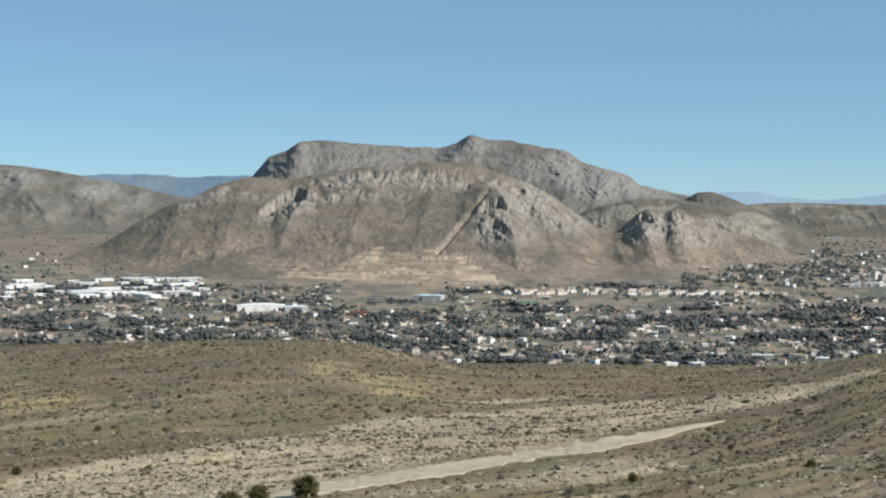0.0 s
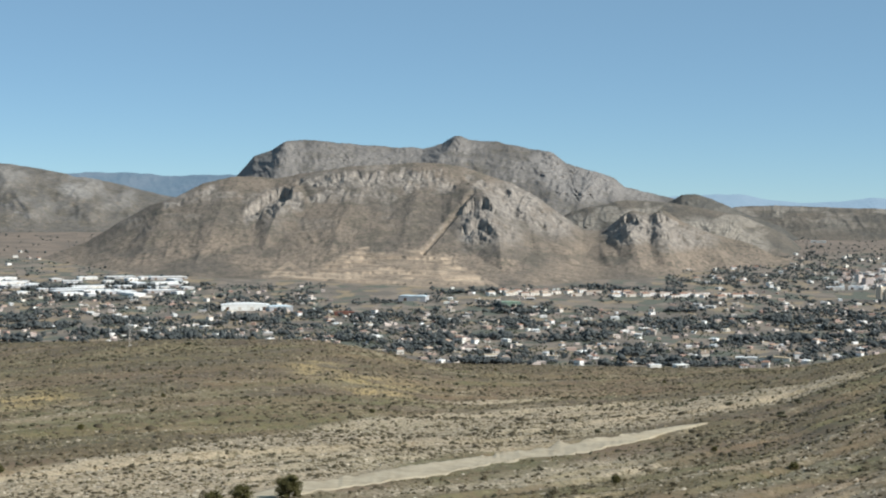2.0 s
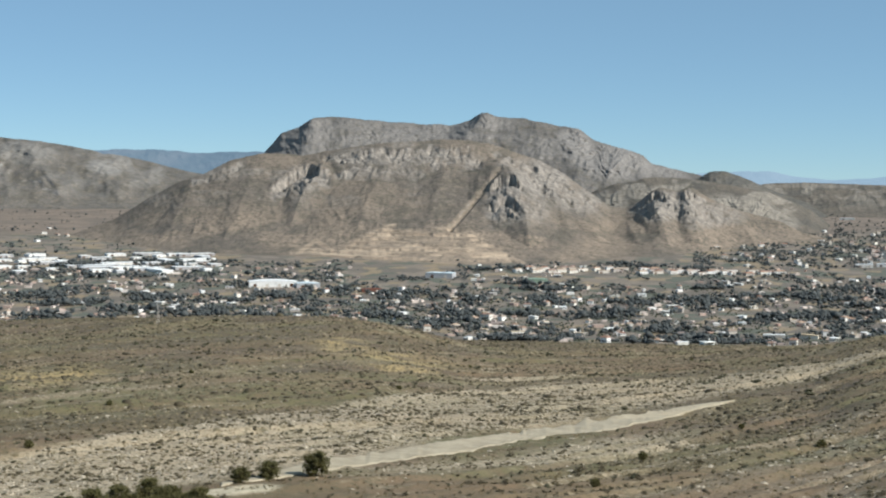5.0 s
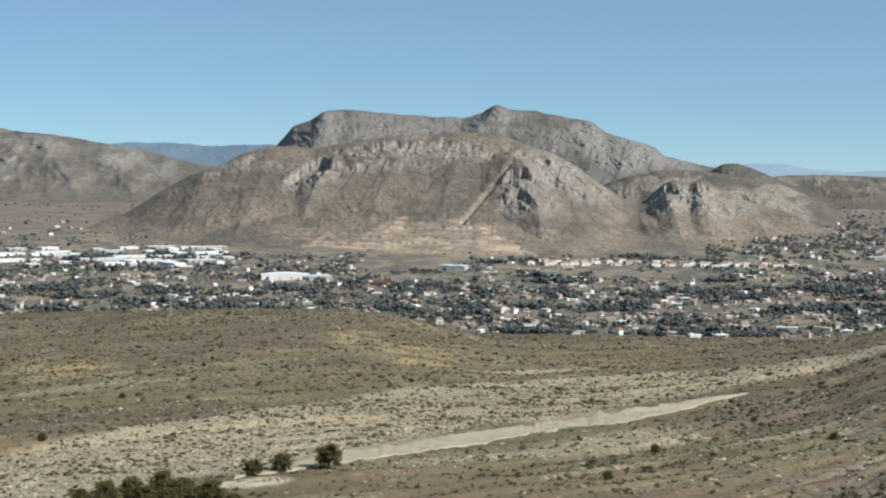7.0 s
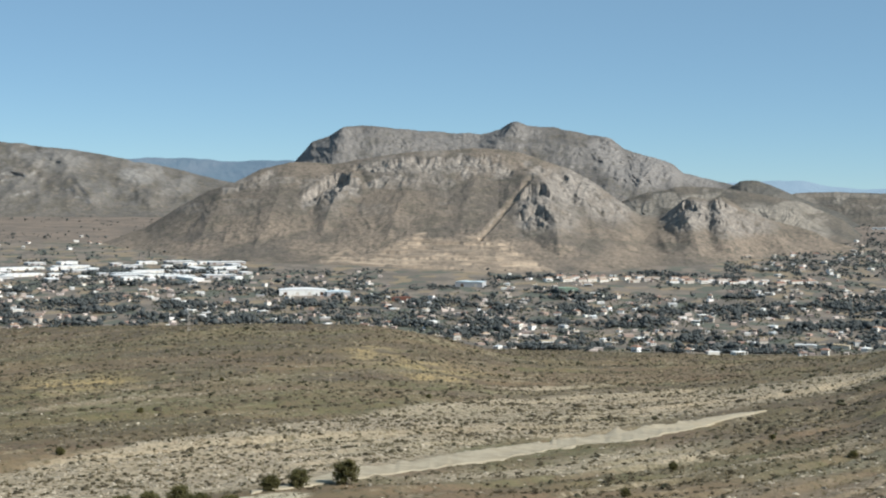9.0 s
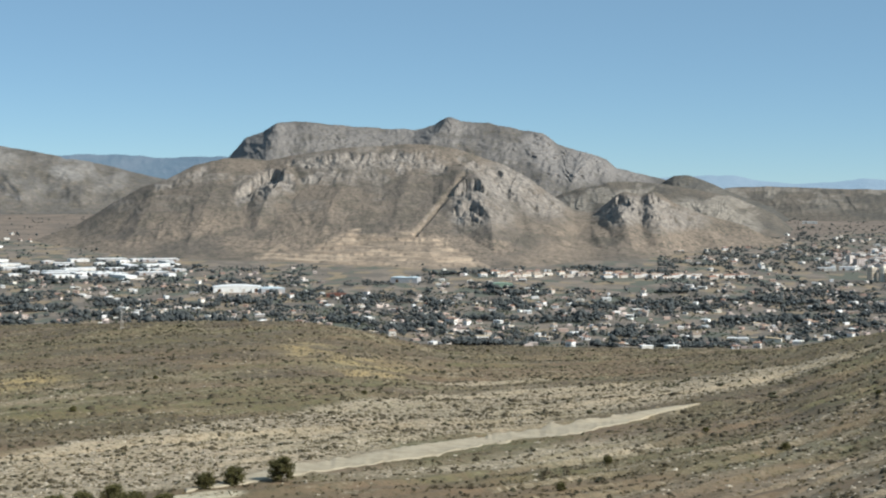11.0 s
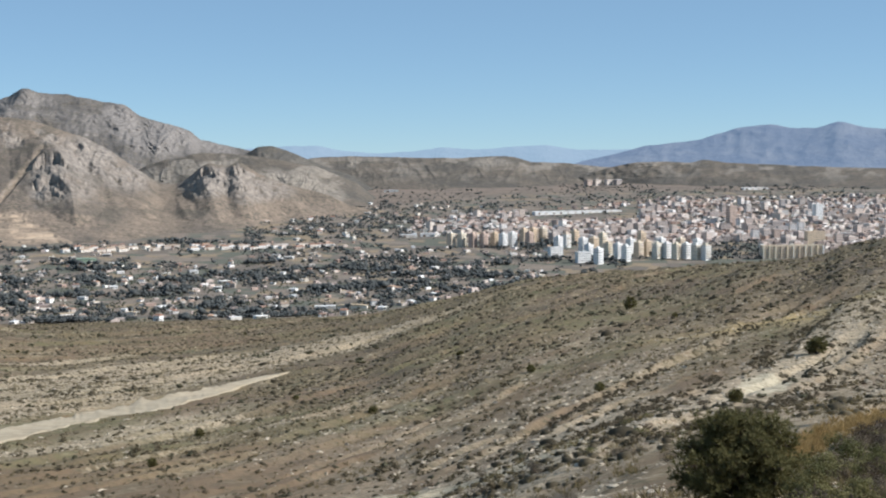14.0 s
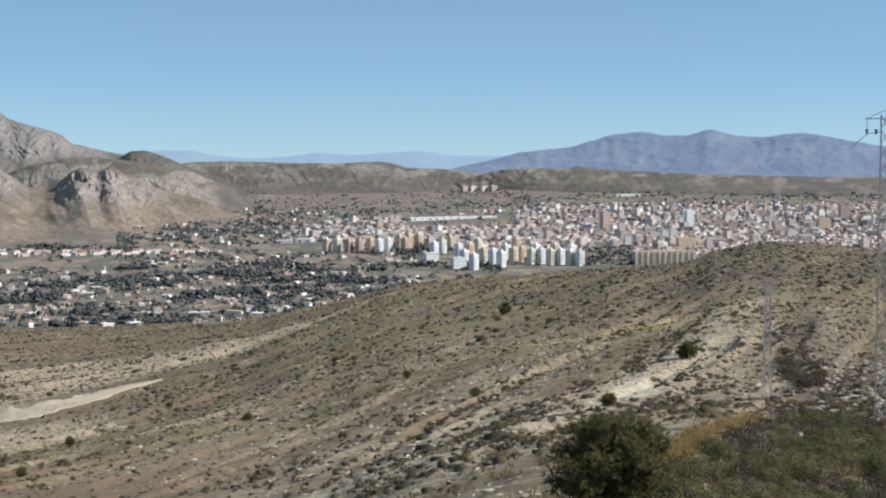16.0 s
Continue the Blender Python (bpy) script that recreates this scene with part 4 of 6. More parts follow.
M_SHEDWALL = varied("shed_wall_panels", [(0.76, 0.75, 0.72), (0.40, 0.40, 0.41), (0.70, 0.68, 0.65), (0.34, 0.33, 0.33)], 0.7, 5)
M_GREEN = plain("green_shed_cladding", (0.22, 0.30, 0.23), 0.6, 0.1, 0.15, 4)
M_BLUEROOF = plain("pale_blue_sheet_roof", (0.56, 0.64, 0.68), 0.5, 0.08, 0.12, 4)
M_REDBRICK = plain("dark_red_brick", (0.20, 0.095, 0.07), 0.9, 0.1, 0.25, 3)
M_GLASS = plain("dark_window_glass", (0.09, 0.095, 0.11), 0.25, 0.3, 0.1)
M_DOOR = plain("brown_door_wood", (0.12, 0.07, 0.045), 0.6)
M_STEEL = plain("weathered_galvanised_steel", (0.58, 0.53, 0.47), 0.7, 0.1, 0.3, 1.5)
M_CERAMIC = plain("brown_insulator_glaze", (0.10, 0.06, 0.045), 0.3)
M_CONCRETE = plain("weathered_concrete", (0.42, 0.39, 0.34), 0.9, 0.1, 0.3, 1.2)


def foliage(name, dark, light, rough=0.75):
    m = Mat(name, rough)
    col = m.mix(m.island(), dark, light)
    col = m.mix(m.calc("MULTIPLY", m.ramp(m.noise(0.6, 4, 0.7), 0.45, 0.7), 0.4), col, tuple(c * 0.6 for c in dark))
    col = m.shift(col, m.random(), 0, 0.3)
    out = m.done(col)
    thin, both = m.n("ShaderNodeBsdfTranslucent"), m.n("ShaderNodeMixShader")
    both.inputs[0].default_value = 0.35
    m.link(col, thin.inputs["Color"])
    m.link(m.b.outputs[0], both.inputs[1])
    m.link(thin.outputs[0], both.inputs[2])
    m.link(both.outputs[0], m.t.nodes["Material Output"].inputs["Surface"])
    return out


M_CROWN = foliage("valley_tree_leaves", (0.082, 0.092, 0.093), (0.138, 0.150, 0.148))
M_OLIVE = foliage("olive_orchard_leaves", (0.10, 0.11, 0.08), (0.16, 0.165, 0.12))
M_PINE = foliage("pine_needles", (0.092, 0.088, 0.036), (0.19, 0.17, 0.068))
M_SHRUB = foliage("dry_shrub_leaves", (0.092, 0.076, 0.048), (0.155, 0.128, 0.080))
M_GREENSHRUB = foliage("green_scrub_leaves", (0.066, 0.070, 0.026), (0.135, 0.131, 0.05))
M_STRAWGRASS = foliage("straw_grass", (0.28, 0.19, 0.08), (0.42, 0.30, 0.13), 0.9)
M_BARK = plain("grey_brown_bark", (0.12, 0.09, 0.07), 0.95, 0.2, 0.4, 0.3)


def stone_material():
    m = Mat("pale_limestone", 0.9)
    col = m.mix(m.ramp(m.noise(0.5, 6, 0.7), 0.35, 0.65), (0.46, 0.40, 0.31), (0.33, 0.28, 0.21))
    return m.done(m.shift(col, m.island(), 0, 0.45), m.noise(0.25, 5, 0.7), 0.05)


M_STONE = stone_material()


# ---- houses ----
def windows(parent, w, d, z, count, size=(1.1, 1.3), faces="fblr"):
    """One pane set in each opening, just proud of the wall."""
    a, b = size[0] / 2, size[1]
    for f in faces:
        span = w if f in "fb" else d
        for k in range(count):
            u = (k + 0.5) / count * span - span / 2
            e = (d if f in "fb" else w) / 2
            sgn = -1 if f in "fl" else 1
            lo, hi = sorted((sgn * (e - 0.05), sgn * (e + 0.04)))
            bm = boxes((u - a, lo, z, u + a, hi, z + b) if f in "fb" else (lo, u - a, z, hi, u + a, z + b))
            part("window", bm, M_GLASS, parent)


def gable(w, d, z, rise, over=0.5):
    bm = bmesh.new()
    a, b = w / 2 + over, d / 2 + over
    lo = [bm.verts.new(p) for p in ((-a, -b, z), (a, -b, z), (a, b, z), (-a, b, z))]
    top = [bm.verts.new(p) for p in ((-a * 0.55, 0, z + rise), (a * 0.55, 0, z + rise))]
    und = [bm.verts.new((v.co.x, v.co.y, z - 0.22)) for v in lo]
    bm.faces.new((lo[0], lo[1], top[1], top[0]))
    bm.faces.new((lo[2], lo[3], top[0], top[1]))
    bm.faces.new((lo[1], lo[2], top[1]))
    bm.faces.new((lo[3], lo[0], top[0]))
    bm.faces.new(und[::-1])
    for k in range(4):
        bm.faces.new((und[k], und[(k + 1) % 4], lo[(k + 1) % 4], lo[k]))
    return bm


def villa(w, d, h, roof, porch, label):
    w, d, h = w * 0.78, d * 0.74, h * 0.82
    ob = thing("house", label, "house", "houses of the valley")
    part("wall", boxes((-w / 2, -d / 2, -2, w / 2, d / 2, h)), M_WHITE, ob)
    if roof == "tile":
        part("roof", gable(w, d, h + 0.2, d * 0.24), M_TILE, ob, "clay tile hip roof")
    else:
        part("roof", boxes((-w / 2 - 0.2, -d / 2 - 0.2, h, w / 2 + 0.2, d / 2 + 0.2, h + 0.45)), M_TANROOF if roof == "tan" else M_SHEDROOF, ob)
    part("chimney", boxes((w * 0.2, d * 0.1, h, w * 0.2 + 0.8, d * 0.1 + 0.8, h + d * 0.24 + 1.0)), M_WHITE, ob)
    part("door", boxes((-0.55, -d / 2 - 0.05, 0, 0.55, -d / 2 + 0.04, 2.1)), M_DOOR, ob)
    if porch:
        part("porch", boxes((-w / 2, -d / 2 - 3, 2.5, w / 2, -d / 2, 2.8), (-w / 2, -d / 2 - 3, -1, -w / 2 + 0.35, -d / 2 - 2.6, 2.5), (w / 2 - 0.35, -d / 2 - 3, -1, w / 2, -d / 2 - 2.6, 2.5)), M_WHITE, ob)
    windows(ob, w, d, 0.9, 2, faces="fr")
    return ob


def shed(w, d, h, wall, roof, label, name="warehouse", bays=1, group="warehouses"):
    ob = thing(name, label, "warehouse", group)
    part("wall", boxes((-w / 2, -d / 2, -3, w / 2, d / 2, h)), wall, ob)
    for k in range(bays):
        x0, x1 = -w / 2 + k * w / bays, -w / 2 + (k + 1) * w / bays
        bm = bmesh.new()
        n = 6
        lo = [[bm.verts.new((x0 + (x1 - x0) * i / n, y, h + 0.1 + math.sin(math.pi * i / n) * (x1 - x0) * 0.035)) for i in range(n + 1)] for y in (-d / 2 - 0.3, d / 2 + 0.3)]
        und = [[bm.verts.new((v.co.x, v.co.y, h - 0.15)) for v in row] for row in lo]
        for i in range(n):
            bm.faces.new((lo[0][i], lo[0][i + 1], lo[1][i + 1], lo[1][i]))
            bm.faces.new((und[0][i + 1], und[0][i], und[1][i], und[1][i + 1]))
            bm.faces.new((und[0][i], und[0][i + 1], lo[0][i + 1], lo[0][i]))
            bm.faces.new((und[1][i + 1], und[1][i], lo[1][i], lo[1][i + 1]))
        part("roof", bm, roof, ob)
    for k in range(max(2, int(w / 14))):
        x = -w / 2 + (k + 0.5) * w / max(2, int(w / 14))
        part("loading_door", boxes((x - 2, -d / 2 - 0.06, 0, x + 2, -d / 2 + 0.05, h * 0.62)), M_DOOR if k % 3 == 0 else M_STEEL, ob)
    return ob


def block(w, d, storeys, wall, label, name="apartment_tower", group="apartment towers", bays=4, flat=None):
    """A block of flats: a wall with a plinth, a row of panes to each storey, a parapet and the stair head."""
    ob = thing(name, label, "building", group)
    h = storeys * 3.0 + 1.0
    part("wall", boxes((-w / 2, -d / 2, -4, w / 2, d / 2, h)), wall, ob)
    part("parapet", boxes((-w / 2 - 0.15, -d / 2 - 0.15, h, w / 2 + 0.15, -d / 2 + 0.2, h + 0.9), (-w / 2 - 0.15, d / 2 - 0.2, h, w / 2 + 0.15, d / 2 + 0.15, h + 0.9),
                          (-w / 2 - 0.15, -d / 2 + 0.2, h, -w / 2 + 0.2, d / 2 - 0.2, h + 0.9), (w / 2 - 0.2, -d / 2 + 0.2, h, w / 2 + 0.15, d / 2 - 0.2, h + 0.9)), wall, ob)
    part("roof", boxes((-w / 2 + 0.2, -d / 2 + 0.2, h, w / 2 - 0.2, d / 2 - 0.2, h + 0.25)), flat or M_FLATROOF, ob)
    part("stair_head", boxes((-2, -1.5, h, 2, 2, h + (3.0 if storeys > 4 else 1.7))), wall, ob)
    bm = bmesh.new()
    for s in range(storeys):
        z = 1.9 + s * 3.0
        for k in range(bays):
            u = (k + 0.5) / bays * w - w / 2
            box(bm, u - 0.55, -d / 2 - 0.05, z, u + 0.55, -d / 2 + 0.03, z + 1.1)
        m2 = max(2, int(bays * d / w))
        for k in range(m2):
            u = (k + 0.5) / m2 * d - d / 2
            box(bm, w / 2 - 0.03, u - 0.5, z, w / 2 + 0.05, u + 0.5, z + 1.1)
            box(bm, -w / 2 - 0.05, u - 0.5, z, -w / 2 + 0.03, u + 0.5, z + 1.1)
        if s and name == "apartment_tower":
            part("balcony", boxes((-w * 0.3, -d / 2 - 1.0, z - 1.0, w * 0.3, -d / 2 - 0.07, z - 0.15)), wall, ob)
    tagged(part("glazing", bm, M_GLASS, ob), kind="stuff")
    return ob


def clear_of(x, y, taken, gap):
    for a, b, g in taken:
        if abs(a - x) < gap + g and abs(b - y) < gap + g and math.hypot(a - x, b - y) < gap + g:
            return False
    return True


def stand(x, y, turn_deg, sink=0.0):
    return pose(x, y, float(ground_z(np.array([x]), np.array([y]))[0]) - sink, 0, 0, turn_deg)


def set_at(ob, m):
    ob.matrix_basis = m
    return ob


rng = random.Random(7)
TAKEN = []


def scatter(protos, count, az, el, gap, spin=None, keep=None):
    """Copies of the prototypes over a stretch of the valley, none on top of another."""
    made, tries = 0, 0
    used = set()
    while made < count and tries < count * 25:
        tries += 1
        a, e = rng.uniform(*az), rng.uniform(*el)
        if keep and not keep(a, e):
            continue
        x, y, z, r = meet(a, e)
        if r < 1310 or not clear_of(x, y, TAKEN, gap):
            continue
        TAKEN.append((x, y, gap))
        p = rng.randrange(len(protos))
        m = pose(x, y, z, 0, 0, -a + (rng.choice(spin) + rng.uniform(-6, 6) if spin else rng.uniform(0, 360)))
        if p in used:
            copy_thing(protos[p], m)
        else:
            set_at(protos[p], m)
            used.add(p)
        made += 1
    for k, ob in enumerate(protos):
        if k not in used:
            for o in (*ob.children_recursive, ob):
                bpy.data.objects.remove(o)
    return made


def place(ob, az, el, turn_deg, gap=8.0):
    """Sets a thing on the land where that line of sight meets it; its front looks back at the lookout when turned by 0."""
    x, y, z, r = meet(az, el)
    TAKEN.append((x, y, gap))
    return set_at(ob, pose(x, y, z, 0, 0, -az + turn_deg))


# single buildings that stand out of the valley
place(shed(62, 26, 6.5, M_SHEDWALL, M_SHEDROOF, "long white warehouse with a pale sheet roof"), -6.6, -3.98, 4, 34)
place(shed(30, 24, 5.5, M_SHEDWALL, M_BLUEROOF, "white warehouse with a pale blue roof"), -5.35, -4.02, 8, 18)
place(shed(38, 26, 6.5, M_SHEDWALL, M_BLUEROOF, "warehouse with a pale blue curved roof", bays=2), -0.5, -3.62, -12, 22)
place(shed(30, 18, 6, M_GREEN, M_GREEN, "green clad shed beside dark trees"), 2.95, -3.82, 10, 18)
place(shed(26, 10, 4, M_REDBRICK, M_REDBRICK, "low dark red brick shed"), -3.0, -4.17, 5, 15)
place(villa(17, 11, 4.2, "tan", True, "white house with a tan flat roof and porch"), 2.3, -5.72, 15, 12)
place(villa(11, 9, 6.5, "tile", False, "pale two-storey house at the edge of the fields"), 10.0, -5.6, 25, 9)
place(shed(20, 8, 3, M_WHITE, M_SHEDROOF, "low white farm building", bays=2), 11.5, -5.62, 0, 12)
place(shed(28, 9, 3.2, M_WHITE, M_TANROOF, "low farm building with an ochre roof"), 12.5, -5.62, -5, 16)
place(villa(13, 9, 4, "flat", False, "white flat-roofed house in an open field"), 6.8, -4.25, 10, 10)

# row of houses under the mountain, red-roofed and white
row_a = [villa(15, 9, 5.5, "tile", False, "white terraced house with a clay tile roof under the mountain"), villa(19, 10, 4.5, "tile", False, "long white house with a clay tile roof under the mountain"),
         shed(17, 8, 4, M_WHITE, M_TILE, "white workshop with a clay roof under the mountain")]
scatter(row_a, 40, (2.3, 11.8), (-3.45, -3.30), 7, (30, 36, 42))

# industrial estate
works = [shed(46, 18, 3.8, M_SHEDWALL, M_SHEDROOF, "long white factory hall with a row of vaults", bays=4), shed(30, 15, 3.6, M_SHEDWALL, M_SHEDROOF, "white factory hall with two vaults", bays=2),
         shed(60, 17, 3.8, M_SHEDWALL, M_SHEDROOF, "very long pale factory hall", bays=5), shed(18, 12, 3.4, M_SHEDWALL, M_SHEDROOF, "small pale workshop with sheet roof")]
scatter(works, 60, (-21, -8.6), (-3.5, -2.86), 14, (24, 30, 18, 112))

# villas among the trees
villas = [villa(11, 7.5, 3.2, "tile", True, "white one-storey house with a clay tile roof and porch"), villa(8.5, 7.5, 5.6, "tile", False, "two-storey house with a clay tile roof"),
          villa(13, 6.5, 3.0, "flat", False, "white house with a flat roof"), villa(9.5, 8, 3.2, "tan", True, "white house with a tan roof and a porch"),
          villa(8, 6, 3.0, "tile", False, "small pale cottage with a clay tile roof"), villa(15, 7.5, 3.0, "flat", True, "long low white house with a porch")]
def within(v, lo, hi):
    return (np.asarray(v) > lo) & (np.asarray(v) < hi)


edge_el = lambda a: np.interp(a, [-20, -3, -1.5, 0.5, 2, 8, 14, 17, 20, 24], [-5.4, -5.35, -5.6, -6.0, -6.2, -6.2, -6.0, -5.6, -4.7, -4.2])
in_town = lambda a, e: (e > edge_el(a)) & (fbm(np.array(a * 0.8), np.array(e * 4.5), 3, 123) > 0.44) & ~(within(a, -3.5, 0.2) & (e > -4.1)) & ~(within(a, 4.2, 8.5) & (e > -3.95))
scatter(villas, 215, (-20, 20), (-6.2, -3.55), 10, None, in_town)
suburb = [villa(12, 9, 5.5, "tile", False, "two-storey suburban house with a clay tile roof"), villa(14, 9, 3.6, "flat", False, "low white suburban house"), villa(10, 8, 5.8, "tan", False, "pale suburban house with a tan roof")]
scatter(suburb, 60, (9.3, 18), (-3.15, -1.75), 13, None, lambda a, e: e < -1.75 - (a - 9) * 0.02 and not (a < 12.5 and e > -2.3))
scatter([villa(12, 8, 3.5, "flat", False, "lone white house on the bare slope"), villa(11, 8, 3.5, "tile", False, "lone house with a clay roof on the bare slope")], 14, (-20, -13.6), (-2.45, -1.9), 14)

# towers along the edge of the city
TOWERS = [(M_TOWER, "cream apartment tower with balconies", 9.5, 9, 6), (M_TOWER_WHITE, "white apartment tower with balconies", 9.5, 9, 6), (M_TOWER_ORANGE, "ochre rendered apartment tower with balconies", 9.5, 9, 6), (M_TOWER_PINK, "brick-red apartment tower with balconies", 9.5, 9, 6)]
tower_of = [block(w, d, s, m, l) for m, l, w, d, s in TOWERS]
SPOTS = [(16.1, -3.62, 0), (16.5, -3.62, 0), (16.9, -3.64, 3), (17.3, -3.64, 3), (17.7, -3.62, 2), (18.0, -3.66, 1), (18.35, -3.62, 1),
         (18.75, -3.5, 2), (19.1, -3.48, 2), (19.45, -3.46, 0), (18.95, -3.62, 3), (20.9, -3.7, 1), (21.1, -3.95, 1), (21.45, -4.1, 1), (21.8, -3.88, 0), (22.15, -3.92, 1),
         (22.45, -4.02, 1), (22.9, -3.86, 0), (23.2, -3.82, 2), (23.55, -3.92, 0), (23.9, -3.9, 1), (24.25, -3.95, 0), (24.6, -3.94, 1), (24.95, -3.98, 0), (25.3, -4.0, 0), (25.0, -3.78, 1), (24.4, -3.74, 0), (23.7, -3.72, 1), (22.6, -3.74, 1), (21.3, -3.68, 2), (20.0, -3.62, 1), (20.3, -3.5, 0), (20.6, -3.4, 2), (21.6, -3.5, 0), (23.0, -3.45, 2)]
first = set()
for az, el, k in SPOTS:
    x, y, z, r = meet(az, el + (0.19 if az < 20 else 0.0))
    TAKEN.append((x, y, 9))
    m = pose(x, y, z, 0, 0, -az + 48 + rng.uniform(-5, 5))
    if k in first:
        copy_thing(tower_of[k], m)
    else:
        set_at(tower_of[k], m)
        first.add(k)
place(block(18, 10, 4, M_TOWER_WHITE, "long white apartment slab in the shade", "apartment_slab", "apartment slabs", 7), 19.9, -3.85, 24, 14)
place(block(18, 10, 4, M_TOWER_WHITE, "long white apartment slab", "apartment_slab", "apartment slabs", 7), 20.9, -4.05, 24, 16)
long_slab = place(block(80, 13, 5, M_TOWER, "very long apartment slab with a ribbed front", "apartment_slab", "apartment slabs", 26), 28.3, -3.92, 20, 42)
for k in range(11):
    part("pilaster", boxes((-39.5 + k * 7.9 - 0.7, -8.6, -2, -39.5 + k * 7.9 + 0.7, -6.53, 15.8)), M_TOWER, long_slab)
place(block(13, 13, 10, M_TOWER_PINK, "tall brick tower over the old town", "tall_tower", "tall towers"), 26.2, -2.75, 30, 9)
place(block(13, 13, 8, M_TOWER_WHITE, "tall white tower over the old town", "tall_tower", "tall towers"), 29.2, -2.55, 30, 9)
place(block(16, 13, 8, M_TOWER_PINK, "tall brown tower at the far side of town", "tall_tower", "tall towers"), 34.6, -2.35, 25, 9)
place(block(20, 13, 6, M_TOWER_ORANGE, "tall ochre block at the far side of town", "tall_tower", "tall towers"), 33.9, -2.75, 25, 9)
place(shed(176, 14, 4.5, M_TOWER_WHITE, M_TOWER_WHITE, "very long white market hall with a low roof", bays=10), 20.7, -2.26, 26, 40)
place(shed(60, 14, 4.5, M_TOWER_WHITE, M_TOWER_WHITE, "long white hall at the foot of the hill", bays=5), 27.0, -1.47, 26, 30)
far_block = block(18, 12, 4, M_CITY, "white flats under the far hill", "apartment_slab", "apartment slabs", 5)
set_at(far_block, stand(*at_az(21.1, 3850), -21 + 42))
for az in (21.4, 21.8, 22.15):
    copy_thing(far_block, stand(*at_az(az, 3860), -az + 42))

place(shed(34, 9, 4, M_WHITE, M_SHEDROOF, "long white hall on the slope above the suburb", bays=2), 13.95, -1.38, 0, 18)
place(shed(26, 12, 4.5, M_WHITE, M_SHEDROOF, "white hall at the edge of the suburb", bays=2), 14.55, -3.05, 8, 14)
place(shed(22, 12, 4.5, M_WHITE, M_SHEDROOF, "small white hall at the edge of the suburb"), 15.25, -3.02, 4, 12)
place(block(26, 13, 5, M_TOWER_ORANGE, "cream block of flats at the edge of the old town", "apartment_slab", "apartment slabs", 7), 29.1, -3.4, 24, 15)

# the old town: a dense crowd of flat-roofed blocks
town = [block(w, d, s, M_CITY, l, "town_building", "town buildings", 3) for w, d, s, l in (
    (12, 9, 2, "two-storey rendered town building with a flat roof"), (13, 10, 3, "three-storey rendered town building with a flat roof"), (10, 8, 1, "low rendered town building with a flat roof"),
    (16, 10, 3, "wide three-storey rendered town building"), (20, 9, 2, "long rendered town building with a flat roof"), (10, 9, 4, "narrow four-storey rendered town building"), (24, 13, 1, "wide low hall in the town"))]
scatter(town, 300, (15.0, 38), (-3.75, -2.0), 5.5, (24, 24, 48, 114, 138),
        lambda a, e: e > np.interp(a, [15, 17, 19, 21, 23, 25.5, 27, 29, 38], [-2.9, -3.2, -3.3, -3.45, -3.6, -3.5, -3.7, -3.7, -3.7]) and e < np.interp(a, [15, 18, 21, 24, 38], [-2.45, -2.3, -2.15, -1.95, -2.0]) and not (25.6 < a < 27.2 and e < -3.4) and not (18.9 < a < 22.9 and -2.62 < e < -2.16))


def join(name, verts, faces, material, label, category, smooth=False):
    me = bpy.data.meshes.new(name)
    v, f = np.concatenate(verts).astype(np.float32), np.concatenate(faces).astype(np.int32)
    n = f.shape[1]
    me.vertices.add(len(v))
    me.vertices.foreach_set("co", v.ravel())
    me.loops.add(f.size)
    me.loops.foreach_set("vertex_index", f.ravel())
    me.polygons.add(len(f))
    me.polygons.foreach_set("loop_start", np.arange(0, f.size, n, dtype=np.int32))
    me.update(calc_edges=True)
    if smooth:
        me.shade_smooth()
    else:
        me.shade_flat()
    me.materials.append(material)
    return tagged(new(name, me), label, category, kind="stuff")


def repeat(templates, places, sizes, spins, nrng, jitter=0.0):
    """Vertices and triangles of many small copies: templates are (vertices, faces) pairs."""
    verts, faces, base = [], [], 0
    pick = nrng.integers(0, len(templates), len(places))
    for k, (tv, tf) in enumerate(templates):
        sel = np.where(pick == k)[0]
        if not len(sel):
            continue
        c, s = np.cos(spins[sel])[:, None], np.sin(spins[sel])[:, None]
        v = tv[None] * sizes[sel][:, None, :]
        if jitter:
            v = v * (1 + jitter * (nrng.random((len(sel), len(tv), 1)) - 0.5))
        v = np.stack([v[..., 0] * c - v[..., 1] * s, v[..., 0] * s + v[..., 1] * c, v[..., 2]], -1) + places[sel][:, None, :]
        verts.append(v.reshape(-1, 3))
        faces.append((tf[None] + (np.arange(len(sel)) * len(tv))[:, None, None]).reshape(-1, tf.shape[1]) + base)
        base += len(sel) * len(tv)
    return verts, faces


def on_land(x, y):
    return np.stack([x, y, ground_z(x, y)], -1)


def polar_places(nrng, count, az, el, keep=None):
    """Places on the valley floor, spread over a stretch of azimuths and height angles."""
    out, have = [], 0
    while have < count:
        a, e = nrng.uniform(*az, 4000), nrng.uniform(*el, 4000)
        if keep:
            ok = keep(a, e)
            a, e = a[ok], e[ok]
        t = np.tan(np.radians(-e))
        r = 207.9 / (t + 0.031)
        r = np.where(r > 1900, r, EYE / t)
        a, r = np.radians(a[r > 1310]), r[r > 1310]
        out.append(np.stack([r * np.sin(a), r * np.cos(a)], -1))
        have += len(r)
    p = np.concatenate(out)[:count]
    return on_land(p[:, 0], p[:, 1])


